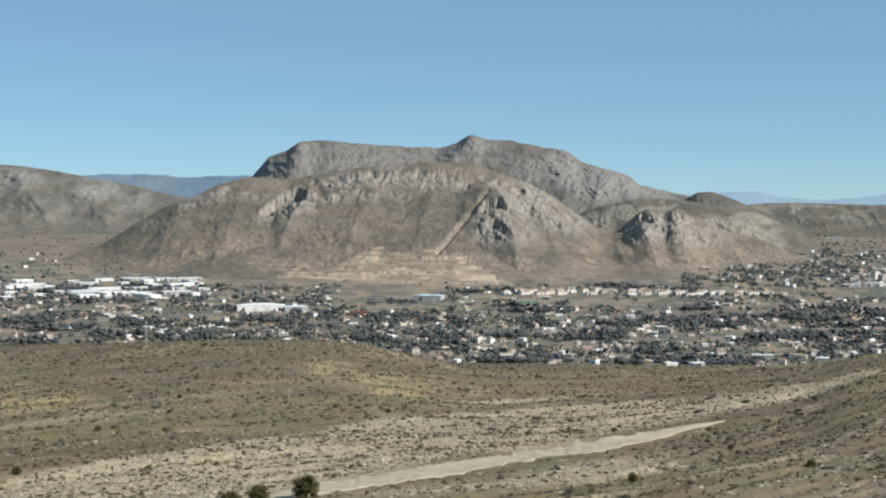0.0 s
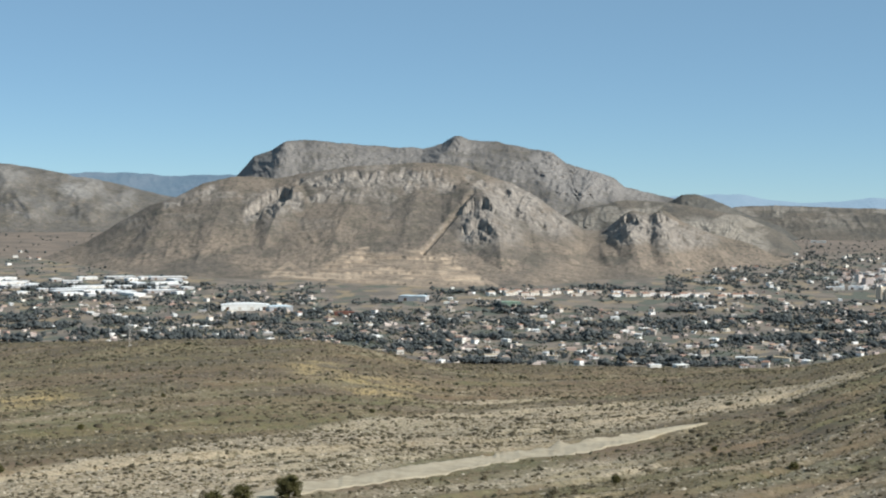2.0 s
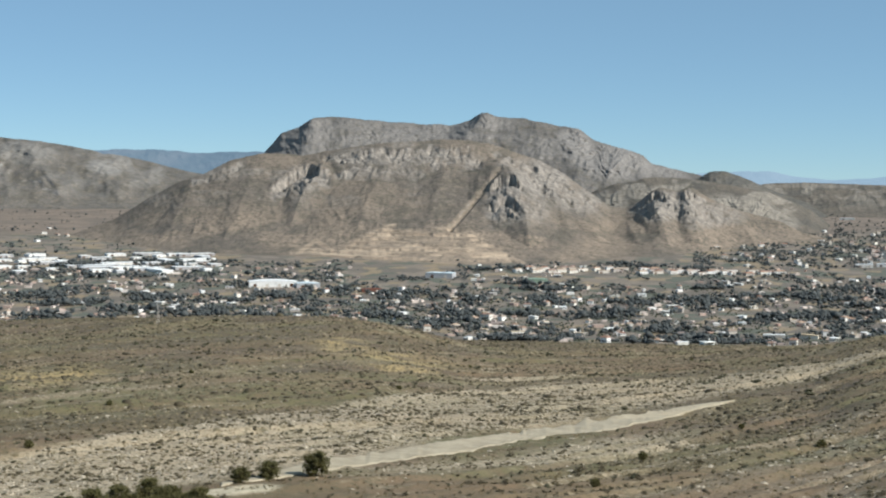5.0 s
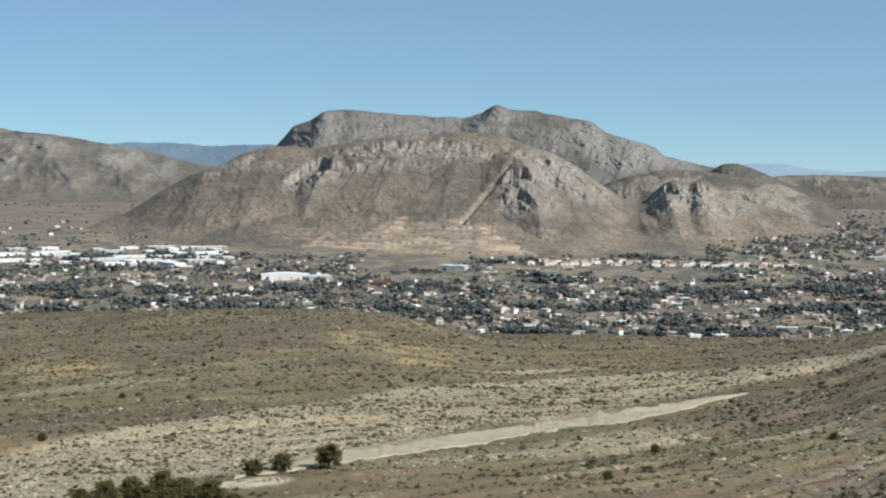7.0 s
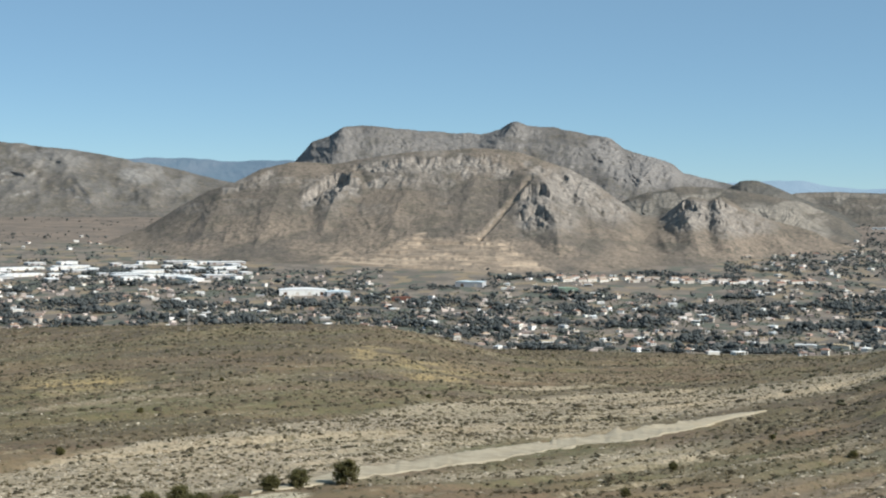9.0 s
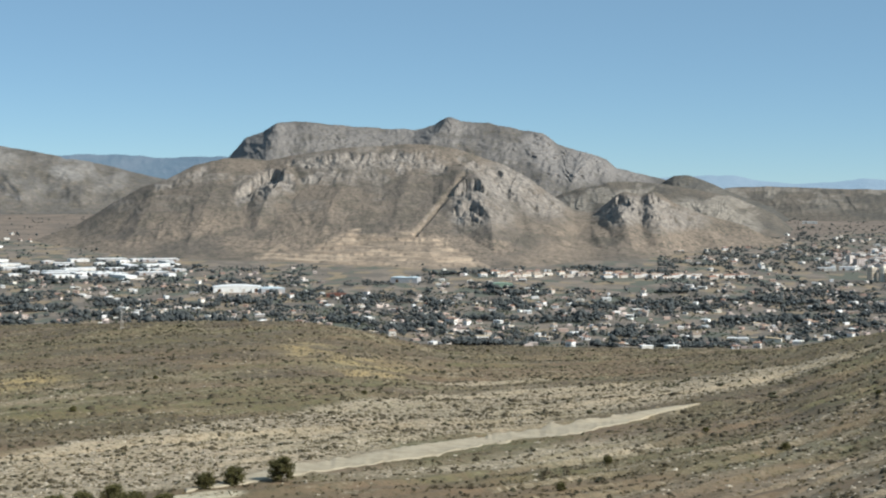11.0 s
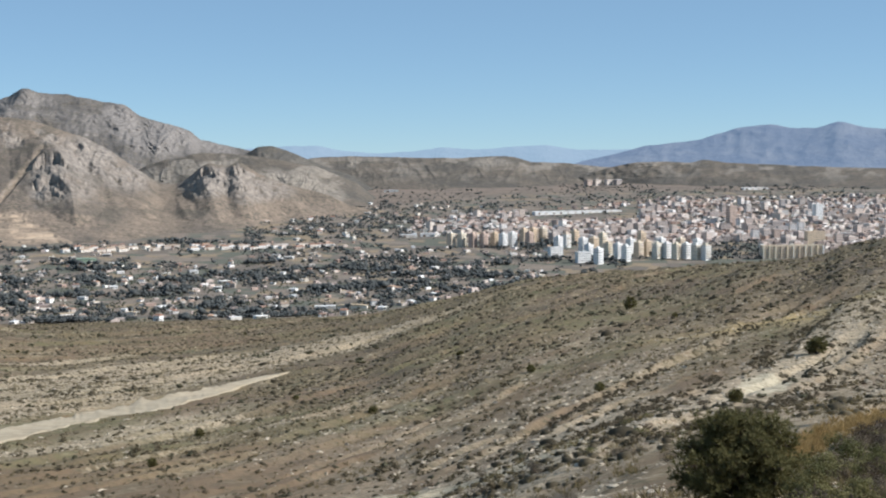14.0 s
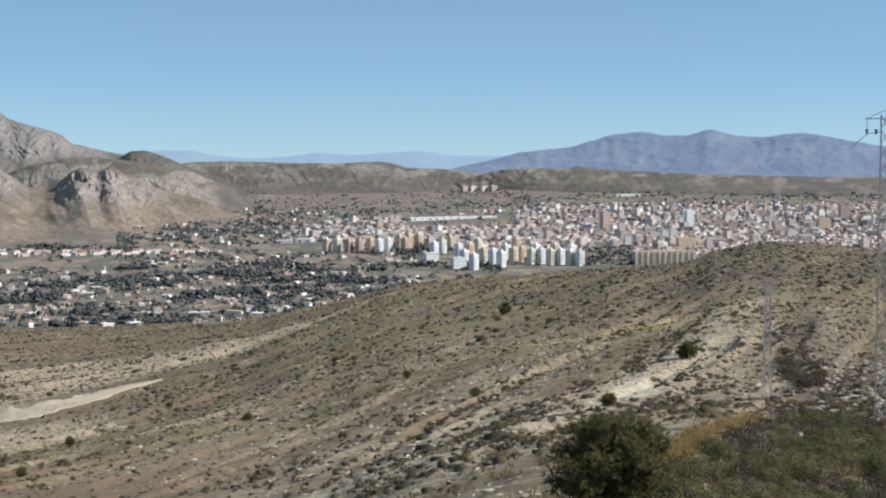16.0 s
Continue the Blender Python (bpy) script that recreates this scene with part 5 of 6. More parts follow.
def house_template():
    """A small rendered house: walls, a parapet and a roof in its own recess."""
    bm = boxes((-0.5, -0.5, -0.3, 0.5, 0.5, 0.9))
    bmesh.ops.inset_region(bm, faces=[f for f in bm.faces if f.normal.z > 0.5 or f.calc_center_median().z > 0.85], thickness=0.05, depth=-0.06)
    bmesh.ops.triangulate(bm, faces=bm.faces)
    bm.verts.index_update()
    v = np.array([x.co[:] for x in bm.verts])
    f = np.array([[x.index for x in y.verts] for y in bm.faces])
    bm.free()
    return v, f


def far_paint(name="far_house_paint", light=1.0):
    m = Mat(name, 0.9)
    x = m.n("ShaderNodeValToRGB")
    x.color_ramp.interpolation = "CONSTANT"
    e = x.color_ramp.elements
    e[0].color, e[1].color, e[1].position = (0.56, 0.47, 0.42, 1), (0.70, 0.64, 0.59, 1), 0.2
    for k, c in ((0.36, (0.40, 0.30, 0.25)), (0.5, (0.50, 0.42, 0.37)), (0.66, (0.33, 0.27, 0.245)), (0.82, (0.80, 0.77, 0.74)), (0.91, (0.34, 0.23, 0.185))):
        y = e.new(k)
        y.color = (*c, 1)
    for y in e:
        y.color = (*(min(0.82, v * light) for v in y.color[:3]), 1)
    m.link(m.island(), x.inputs[0])
    return m.done(m.mix(m.calc("MULTIPLY", m.ramp(m.noise(3, 5, 0.7), 0.45, 0.7), 0.4), x.outputs[0], (0.22, 0.2, 0.18)))


nrng = np.random.default_rng(11)
p = polar_places(nrng, 4600, (14.6, 38), (-3.72, -1.7),
                 lambda a, e: (e > np.interp(a, [15, 17, 19, 21, 23, 25.5, 27, 29, 38], [-2.9, -3.25, -3.35, -3.5, -3.65, -3.55, -3.7, -3.7, -3.7])) & (e < np.interp(a, [14.6, 18, 21, 24, 38], [-2.4, -2.25, -2.1, -1.8, -1.8])) & ~(within(a, 25.6, 27.2) & (e < -3.4)) & ~(within(a, 18.9, 22.9) & within(e, -2.62, -2.16)))
q = polar_places(nrng, 220, (-20, 20), (-6.2, -3.3), in_town)
p = np.concatenate([p, q])
free = [clear_of(x, y, TAKEN, 3.5) for x, y, z in p]
p = p[np.array(free)]
w = nrng.uniform(4.5, 12, len(p))
size = np.stack([w, nrng.uniform(4.5, 8, len(p)), nrng.choice([2.4, 3.6, 4.6, 5.8, 7.5], len(p), p=[0.32, 0.32, 0.2, 0.12, 0.04]) * np.where(np.degrees(np.arctan2(p[:, 0], p[:, 1])) > 16, 1, 0.55)], -1)
join("far_houses", *repeat([house_template()], p, size, np.radians(nrng.choice([2, 26, 92, 116], len(p)) + nrng.normal(0, 5, len(p))), nrng), far_paint(), "crowded small rendered houses of the town", "houses")


q = polar_places(nrng, 520, (-20, 20), (-6.1, -3.2), lambda a, e: (e > edge_el(a)) & (fbm(a * 1.1, e * 6.5, 3, 124) > 0.47) & ~(within(a, -3.5, 0.2) & (e > -4.1)) & ~(within(a, 4.2, 8.5) & within(e, -3.95, -3.55)))
q = q[np.array([clear_of(x, y, TAKEN, 1.5) for x, y, z in q])]
w = nrng.uniform(2.5, 8.5, len(q))
size = np.stack([w, nrng.uniform(2.5, 5, len(q)), nrng.uniform(2.0, 3.2, len(q))], -1)
join("outbuildings", *repeat([house_template()], q, size, np.radians(nrng.choice([-20, 10, 40, 70], len(q)) + nrng.normal(0, 9, len(q))), nrng), far_paint("whitewashed_outbuildings", 1.25), "small whitewashed sheds and garden walls among the trees", "sheds")


# ---- plants and stones ----
def ico_template(level, squash, rough, seed):
    """An uneven clump."""
    bm = bmesh.new()
    bmesh.ops.create_icosphere(bm, subdivisions=level, radius=1)
    rnd = random.Random(seed)
    for v in bm.verts:
        v.co *= 1 + rough * (rnd.random() - 0.5)
        v.co.z *= squash
    bm.verts.index_update()
    v = np.array([x.co[:] for x in bm.verts])
    f = np.array([[x.index for x in y.verts] for y in bm.faces])
    bm.free()
    return v, f


def octa_template(squash, rough, seed):
    """The smallest uneven clump, for things far off."""
    rnd = random.Random(seed)
    v = np.array([(1, 0, 0), (0, 1, 0), (-1, 0, 0), (0, -1, 0), (0, 0, 1), (0, 0, -0.6)], float)
    v = v * np.array([[1 + rough * (rnd.random() - 0.5)] for _ in range(6)]) + np.array([[rnd.uniform(-0.2, 0.2) for _ in range(3)] for _ in range(6)])
    v[:, 2] *= squash
    return v, np.array([(0, 1, 4), (1, 2, 4), (2, 3, 4), (3, 0, 4), (1, 0, 5), (2, 1, 5), (3, 2, 5), (0, 3, 5)])


def dome_template(seed, ring=6, rough=0.35):
    """A low rounded clump for things far off."""
    rnd = random.Random(seed)
    v = [(math.cos(k * 6.283 / ring) * f, math.sin(k * 6.283 / ring) * f, -0.25) for k in range(ring) for f in (rnd.uniform(0.8, 1.2),)]
    v += [(math.cos((k + 0.5) * 6.283 / ring) * f, math.sin((k + 0.5) * 6.283 / ring) * f, rnd.uniform(0.35, 0.6)) for k in range(ring) for f in (rnd.uniform(0.6, 0.95),)]
    v.append((rnd.uniform(-0.2, 0.2), rnd.uniform(-0.2, 0.2), rnd.uniform(0.7, 0.95)))
    f = []
    for k in range(ring):
        n = (k + 1) % ring
        f += [(k, n, ring + k), (n, ring + n, ring + k), (ring + k, ring + n, 2 * ring)]
    return np.array(v) * np.array([1 + rough * (rnd.random() - 0.5), 1, 1]), np.array(f)


def leaf_template(seed, leaves, size, lumps=6):
    """A rounded lumpy bush of small leaves that lie every way."""
    rnd = random.Random(seed)
    mids = [(Vector((rnd.uniform(-0.5, 0.5), rnd.uniform(-0.5, 0.5), rnd.uniform(0.25, 0.6))), rnd.uniform(0.28, 0.55)) for _ in range(lumps)]
    vs, fs = [], []
    for k in range(leaves):
        c, r = rnd.choice(mids)
        d = Vector((rnd.gauss(0, 1), rnd.gauss(0, 1), rnd.gauss(0.25, 1))).normalized()
        p = c + d * r * rnd.uniform(0.7, 1.08)
        p.z = max(p.z, 0.03)
        n = (d + Vector((rnd.gauss(0, 0.35), rnd.gauss(0, 0.35), rnd.gauss(0, 0.35)))).normalized()
        u = n.orthogonal().normalized()
        u.rotate(Matrix.Rotation(rnd.uniform(0, 6.28), 3, n))
        w = n.cross(u) * size * rnd.uniform(0.35, 0.7)
        u = u * size * rnd.uniform(0.7, 1.3)
        i = len(vs)
        vs += [p - u * 0.6 - w, p - u * 0.6 + w, p + u]
        fs.append((i, i + 1, i + 2))
    return np.array([v[:] for v in vs]), np.array(fs)


def clumps(seed, count, spread, squash=0.8, rough=0.7, low=0.0, small=0.45, big=0.75, coarse=False):
    """Several uneven clumps that make one bush or crown about one metre in radius."""
    rnd = random.Random(seed)
    vs, fs, base = [], [], 0
    for k in range(count):
        v, f = octa_template(squash, rough, seed * 31 + k) if coarse else ico_template(1, squash, rough, seed * 31 + k)
        a, d = rnd.uniform(0, 6.28), spread * math.sqrt(rnd.random())
        s = rnd.uniform(small, big)
        v = v * s + np.array([d * math.cos(a), d * math.sin(a), low + rnd.uniform(0.2, 1.0) * (1.1 - 0.6 * d)])
        vs.append(v)
        fs.append(f + base)
        base += len(v)
    return np.concatenate(vs), np.concatenate(fs)


def fan_template(seed, leaves, width, length, up=0.35, radius=0.9):
    """A bush of single leaves and twigs that point out of its middle."""
    rnd = random.Random(seed)
    vs, fs = [], []
    for k in range(leaves):
        a, t = rnd.uniform(0, 6.28), rnd.uniform(-0.1, 1.0)
        d = Vector((math.cos(a) * math.sqrt(max(0, 1 - t * t)), math.sin(a) * math.sqrt(max(0, 1 - t * t)), t + up)).normalized()
        p = d * radius * rnd.uniform(0.35, 1.0)
        p.z = max(p.z * 0.9, 0.02)
        u = d.orthogonal().normalized()
        u.rotate(Matrix.Rotation(rnd.uniform(0, 6.28), 3, d))
        tip = p + (d + Vector((rnd.uniform(-0.5, 0.5), rnd.uniform(-0.5, 0.5), rnd.uniform(-0.2, 0.4)))) * length * rnd.uniform(0.6, 1.3)
        i = len(vs)
        vs += [p - u * width, p + u * width, tip]
        fs.append((i, i + 1, i + 2))
    return np.array([v[:] for v in vs]), np.array(fs)


def mesh_of(tv, tf):
    bm = bmesh.new()
    vs = [bm.verts.new(v) for v in tv]
    for f in tf:
        bm.faces.new([vs[i] for i in f])
    return bm


nrng = np.random.default_rng(23)

# shrubs of the slope: many small ones, thicker in some places
n = 46000
az = np.radians(nrng.uniform(-20, 40, n))
r = (nrng.uniform(110 ** 1.35, 1420 ** 1.35, n)) ** (1 / 1.35)
x, y = r * np.sin(az), r * np.cos(az)
masks = ground_masks(x, y)
along, across = strata(x, y)
thick = fbm(along / 70, across / 22, 4, 91)
keep = (nrng.random(n) < (0.25 + 1.3 * step(thick, 0.42, 0.62) + 0.25 * step(x, 250, 340) * step(y, 300, 420) + 0.7 * step(np.degrees(az), 25, 29) * step(r, 330, 420)) * (1 - 0.35 * masks["pale"])) & (masks["hill"] > 0.4) & (masks["bare"] < 0.3)
# the far and the near edge of the dirt track, as height angles from the lookout
TRACK = [(-8.5, -11.01, -11.17), (-6.67, -10.7, -10.94), (-4.61, -10.19, -10.64), (-2.55, -9.96, -10.32), (-0.49, -9.6, -10.05), (1.58, -9.3, -9.7), (2.81, -9.14, -9.46), (4.86, -8.79, -9.16),
         (6.9, -8.44, -8.78), (8.21, -8.18, -8.46), (9.4, -7.98, -8.1), (10.2, -7.88, -7.9)]
far_edge = np.array([meet(a, e)[:2] for a, e, f in TRACK])
near_edge = np.array([meet(a, f)[:2] for a, e, f in TRACK])
track_mid = (far_edge + near_edge) / 2
track_wide = np.hypot(*(far_edge - near_edge).T) * 0.62


def off_track(x, y, margin):
    ok = np.ones(len(x), bool)
    for (x0, y0), (x1, y1), w0, w1 in zip(track_mid, track_mid[1:], track_wide, track_wide[1:]):
        dx, dy = x1 - x0, y1 - y0
        t = np.clip(((x - x0) * dx + (y - y0) * dy) / (dx * dx + dy * dy), 0, 1)
        ok &= np.hypot(x - x0 - t * dx, y - y0 - t * dy) > (w0 + (w1 - w0) * t) * 0.5 + margin
    return ok


keep &= off_track(x, y, 0.5)
x, y, r = x[keep], y[keep], r[keep]
s = nrng.gamma(2.2, 0.15, len(x)) + 0.22
size = np.stack([s * 1.15, s * 1.15, s * nrng.uniform(0.6, 1.0, len(x))], -1)
spin = nrng.uniform(0, 6.28, len(x))
near = r < 360
far_t = [dome_template(k, 4) for k in range(8)]
mid_t = [leaf_template(700 + k, 64, 0.23, 4 + k % 3) for k in range(10)]
join("far_scrub", *repeat(far_t, on_land(x[~near], y[~near]), size[~near], spin[~near], nrng, 0.3), M_SHRUB, "scattered dark low shrubs on the far slope", "shrubs", True)
join("scrub", *repeat(mid_t, on_land(x[near], y[near]), size[near] * 0.8, spin[near], nrng, 0.3), M_SHRUB, "scattered low dry shrubs on the stony slope", "shrubs")

# dark strips of scrub along the beds on the stony side
n = 1500
along = nrng.uniform(105, 330, n)
across = np.where(nrng.random(n) < 0.5, -46, np.where(nrng.random(n) < 0.5, -27, -64)) + nrng.normal(0, 1.7, n) + 8 * (fbm(along / 50, along * 0, 3, 44) - 0.5)
x, y = along * STRATA[0] + across * STRATA[1], along * STRATA[1] - across * STRATA[0]
keep = (fbm(along / 22, across / 9, 3, 46) > 0.45) & (ground_masks(x, y)["bare"] < 0.15)
x, y = x[keep], y[keep]
s = nrng.gamma(3.0, 0.09, len(x)) + 0.18
join("strip_scrub", *repeat(mid_t, on_land(x, y), np.stack([s, s, s * 0.8], -1), nrng.uniform(0, 6.28, len(x)), nrng, 0.3), foliage("dark_bed_scrub", (0.085, 0.070, 0.046), (0.135, 0.11, 0.072)), "dark strips of low scrub between the stony beds", "shrubs")

# dark low heath beside the slim pylon
n = 3800
az = np.radians(nrng.uniform(29.8, 39, n))
r = nrng.uniform(96, 330, n)
x, y = r * np.sin(az), r * np.cos(az)
keep = nrng.random(n) < ground_masks(x, y)["heath"]
x, y = x[keep], y[keep]
s = nrng.gamma(3.0, 0.07, len(x)) + 0.12
join("heath", *repeat(mid_t, on_land(x, y), np.stack([s, s, s * 0.6], -1), nrng.uniform(0, 6.28, len(x)), nrng, 0.3), foliage("dark_heath_leaves", (0.072, 0.052, 0.038), (0.115, 0.085, 0.060)), "dark purple-brown heath in strips along the slope", "shrubs")

# tiny tufts that speckle the slope, dark scrub and bleached grass
n = 92000
az = np.radians(nrng.uniform(-19, 39, n))
r = nrng.uniform(270 ** 1.25, 1250 ** 1.25, n) ** (1 / 1.25)
x, y = r * np.sin(az), r * np.cos(az)
along, across = strata(x, y)
keep = nrng.random(n) < 0.22 + 1.0 * step(fbm(along / 45, across / 16, 4, 93), 0.40, 0.62)
keep &= off_track(x, y, 0.4)
x, y = x[keep], y[keep]
s = (nrng.gamma(3.0, 0.10, len(x)) + 0.16) * (0.75 + np.hypot(x, y) / 900)
spike = [(np.array([(0.95, 0.1, -0.2), (0.2, 0.9, -0.2), (-0.85, 0.5, -0.2), (-0.7, -0.6, -0.2), (0.4, -0.9, -0.2), (0.1 * k - 0.2, 0.1, 0.6)]), np.array([(0, 1, 5), (1, 2, 5), (2, 3, 5), (3, 4, 5), (4, 0, 5)])) for k in range(5)]
size = np.stack([s * 1.2, s, s * 0.95], -1)
spin = nrng.uniform(0, 6.28, len(x))
dry = nrng.random(len(x)) < 0.25 + 0.4 * step(fbm(x / 60, y / 60, 3, 67), 0.4, 0.6)
M_BLEACHED = foliage("bleached_dry_grass", (0.20, 0.165, 0.10), (0.36, 0.30, 0.20), 0.9)
join("slope_tufts", *repeat(spike, on_land(x[~dry], y[~dry]), size[~dry], spin[~dry], nrng, 0.5), M_SHRUB, "tiny dark tufts that speckle the slope", "shrubs", True)
join("bleached_tufts", *repeat(spike, on_land(x[dry], y[dry]), size[dry] * 0.85, spin[dry], nrng, 0.5), M_BLEACHED, "bleached tufts of dry grass over the slope", "grass", True)

# single larger bushes
n = 3600
az = np.radians(nrng.uniform(-20, 39, n))
r = nrng.uniform(150 ** 1.4, 1150 ** 1.4, n) ** (1 / 1.4)
x, y = r * np.sin(az), r * np.cos(az)
along, across = strata(x, y)
keep = (nrng.random(n) < 0.2 + 0.9 * step(fbm(along / 80, across / 35, 3, 107), 0.42, 0.6)) & off_track(x, y, 1.2)
x, y = x[keep], y[keep]
s = (nrng.gamma(3.0, 0.16, len(x)) + 0.42) * np.clip(np.hypot(x, y) / 480, 0.55, 1.25)
bush_t = [clumps(800 + k, 5, 0.6, 0.8, 0.7, -0.1, 0.4, 0.6, True) for k in range(10)]
join("bushes", *repeat(bush_t, on_land(x, y), np.stack([s, s, s * 0.72], -1), nrng.uniform(0, 6.28, len(x)), nrng, 0.25), foliage("dark_bush_leaves", (0.062, 0.060, 0.036), (0.105, 0.098, 0.058)), "dark olive-green bushes scattered over the slope", "bushes")

# tussocks of dry grass
n = 13000
az = np.radians(nrng.uniform(-20, 40, n))
r = nrng.uniform(55, 420, n)
x, y = r * np.sin(az), r * np.cos(az)
tuft = [fan_template(k, 15, 0.035, 0.36, 0.7, 0.34) for k in range(5)]
s = nrng.uniform(0.4, 1.0, n)
keep = fbm(x / 25, y / 25, 3, 95) > 0.47
keep &= off_track(x, y, 0.4)
M_TUSSOCK = foliage("dry_tussock_grass", (0.13, 0.105, 0.055), (0.25, 0.20, 0.105), 0.9)
join("tussocks", *repeat(tuft, on_land(x[keep], y[keep]), np.stack([s, s, s], -1)[keep], nrng.uniform(0, 6.28, int(keep.sum())), nrng), M_TUSSOCK, "dry tussocks of grass on the slope", "grass")

# stones and small plants of the ground just below
n = 2600
az = np.radians(nrng.uniform(10, 30, n))
r = nrng.uniform(52, 175, n)
x, y = r * np.sin(az), r * np.cos(az)
keep = fbm(x / 9, y / 9, 3, 48) > 0.46
x, y = x[keep], y[keep]
s = nrng.gamma(1.6, 0.05, len(x)) + 0.05
join("near_stones", *repeat([ico_template(1, 0.6, 0.5, 150 + k) for k in range(8)], on_land(x, y), np.stack([s * nrng.uniform(0.9, 1.8, len(x)), s, s * 0.7], -1), nrng.uniform(0, 6.28, len(x)), nrng, 0.2), M_STONE, "small pale stones on the near slope", "stones")

# small dark tufts on the bare strips
n = 50000
az = np.radians(nrng.uniform(-20, 40, n))
r = nrng.uniform(90, 720, n)
x, y = r * np.sin(az), r * np.cos(az)
keep = nrng.random(n) < ground_masks(x, y)["pale"] * 0.8 * step(fbm(x / 9, y / 9, 3, 97), 0.35, 0.6)
keep &= off_track(x, y, 0.3)
x, y = x[keep], y[keep]
s = nrng.gamma(2.2, 0.09, len(x)) + 0.12
join("strip_tufts", *repeat([dome_template(120 + k, 5) for k in range(8)], on_land(x, y), np.stack([s * 1.3, s, s * 0.9], -1), nrng.uniform(0, 6.28, len(x)), nrng, 0.4), M_SHRUB, "small grey-green tufts on the bare limestone", "shrubs", True)

# loose limestone on the bare strips
n = 90000
az = np.radians(nrng.uniform(-20, 40, n))
r = nrng.uniform(60, 760, n)
x, y = r * np.sin(az), r * np.cos(az)
masks = ground_masks(x, y)
pale = masks["pale"]
keep = (nrng.random(n) < pale * 0.5 + 0.02) & (masks["bare"] < 0.2)
keep &= off_track(x, y, 0.4)
x, y = x[keep], y[keep]
s = (nrng.gamma(2.0, 0.085, len(x)) + 0.08) * np.clip(np.hypot(x, y) / 220, 0.35, 1.1)
s = np.minimum(s, 0.45)
stone_t = [octa_template(0.7, 0.7, 50 + k) for k in range(8)]
join("loose_stones", *repeat(stone_t, on_land(x, y), np.stack([s * nrng.uniform(0.8, 1.9, len(x)), s, s * nrng.uniform(0.5, 0.9, len(x))], -1), nrng.uniform(0, 6.28, len(x)), nrng, 0.3), M_STONE,
     "loose pale limestone blocks along the ledges", "stones")

# trees of the valley
n_thing = 210
tree_at = polar_places(nrng, 9600, (-20.5, 24), (-6.2, -3.12), lambda a, e: (e > edge_el(a)) & (0.55 * fbm(a * 0.9, e * 5.5, 2, 99) + 0.45 * fbm(a * 2.4, e * 14.0, 3, 98) > 0.515 + 0.02 * (e > -3.6) + 0.09 * ((within(a, -3.5, 0.2) & (e > -4.2)) | (within(a, 3.4, 9) & within(e, -3.95, -3.6)))))
plain_trees = polar_places(nrng, 420, (-20, -11.5), (-2.75, -1.1), lambda a, e: fbm(np.array(a * 1.5), np.array(e * 8.0), 3, 86) > 0.48)
suburb_trees = polar_places(nrng, 2000, (8.6, 18), (-3.15, -1.9), lambda a, e: fbm(np.array(a * 1.6), np.array(e * 8.0), 3, 85) > 0.46)
upper = polar_places(nrng, 1500, (9, 38), (-3.1, -1.5), lambda a, e: fbm(np.array(a * 1.1), np.array(e * 6.0), 3, 88) > np.where((e > -1.8) & (a > 21), 0.43, 0.52))
# groves: several crowns close together
grove = np.repeat(tree_at[nrng.integers(0, len(tree_at), 95)], 24, axis=0) + nrng.normal(0, 1, (95 * 24, 3)) * np.array([15, 7, 0])
grove = on_land(grove[:, 0], grove[:, 1])
city_trees = polar_places(nrng, 900, (15.5, 38), (-3.75, -1.95), lambda a, e: fbm(np.array(a * 1.8), np.array(e * 9.0), 3, 84) > 0.47)
behind_town = polar_places(nrng, 1500, (20.0, 38), (-1.98, -1.25), lambda a, e: fbm(np.array(a * 0.9), np.array(e * 7.0), 3, 83) > 0.44)
hedges = polar_places(nrng, 800, (9, 24), (-2.1, -1.2), lambda a, e: fbm(np.array(a * 0.9), np.array(e * 11.0), 3, 82) > 0.54)
estate_trees = polar_places(nrng, 420, (-20, -8), (-3.62, -2.8), lambda a, e: fbm(np.array(a * 1.8), np.array(e * 9.0), 3, 80) > 0.5)
park = polar_places(nrng, 260, (25.4, 27.4), (-4.1, -3.4))
tree_at = np.concatenate([tree_at, upper, estate_trees, city_trees, behind_town, park, hedges, plain_trees, suburb_trees, grove])
tree_big = np.concatenate([np.zeros(len(tree_at) - len(grove)), np.full(len(grove), 1.3)])
free = np.array([clear_of(a, b, TAKEN, -2.5) for a, b, c in tree_at])
tree_at, tree_big = tree_at[free], tree_big[free]
order = np.argsort(np.hypot(tree_at[:, 0], tree_at[:, 1]))
tree_at, tree_big = tree_at[order], tree_big[order]
tall = np.minimum(nrng.gamma(1.9, 0.72, len(tree_at)), 4.6) + 1.0 + 1.7 * tree_big
first_at, first_tall = tree_at[:n_thing], tall[:n_thing]
rest_at, rest_tall = tree_at[n_thing:], tall[n_thing:]
crown_t = [clumps(200 + k, 3, 0.7, 0.95, 0.8, 0.35, 0.45, 0.8, True) for k in range(12)]
olive_t = [clumps(240 + k, 3, 0.5, 0.8, 0.7, 0.3, 0.5, 0.8, True) for k in range(6)]
join("valley_trees", *repeat(crown_t, rest_at, np.stack([rest_tall * 0.95, rest_tall * 0.95, rest_tall * 0.85], -1), nrng.uniform(0, 6.28, len(rest_at)), nrng, 0.2), M_CROWN,
     "dark green trees and hedges between the houses", "trees", True)
olive_at = polar_places(nrng, 3000, (-12, 16), (-6.2, -3.9), lambda a, e: (e > edge_el(a)) & (fbm(a * 1.3, e * 7.0, 2, 77) > 0.5))
olive_at = olive_at[np.array([clear_of(a, b, TAKEN, -1.5) for a, b, c in olive_at])]
s = nrng.uniform(1.0, 2.0, len(olive_at))
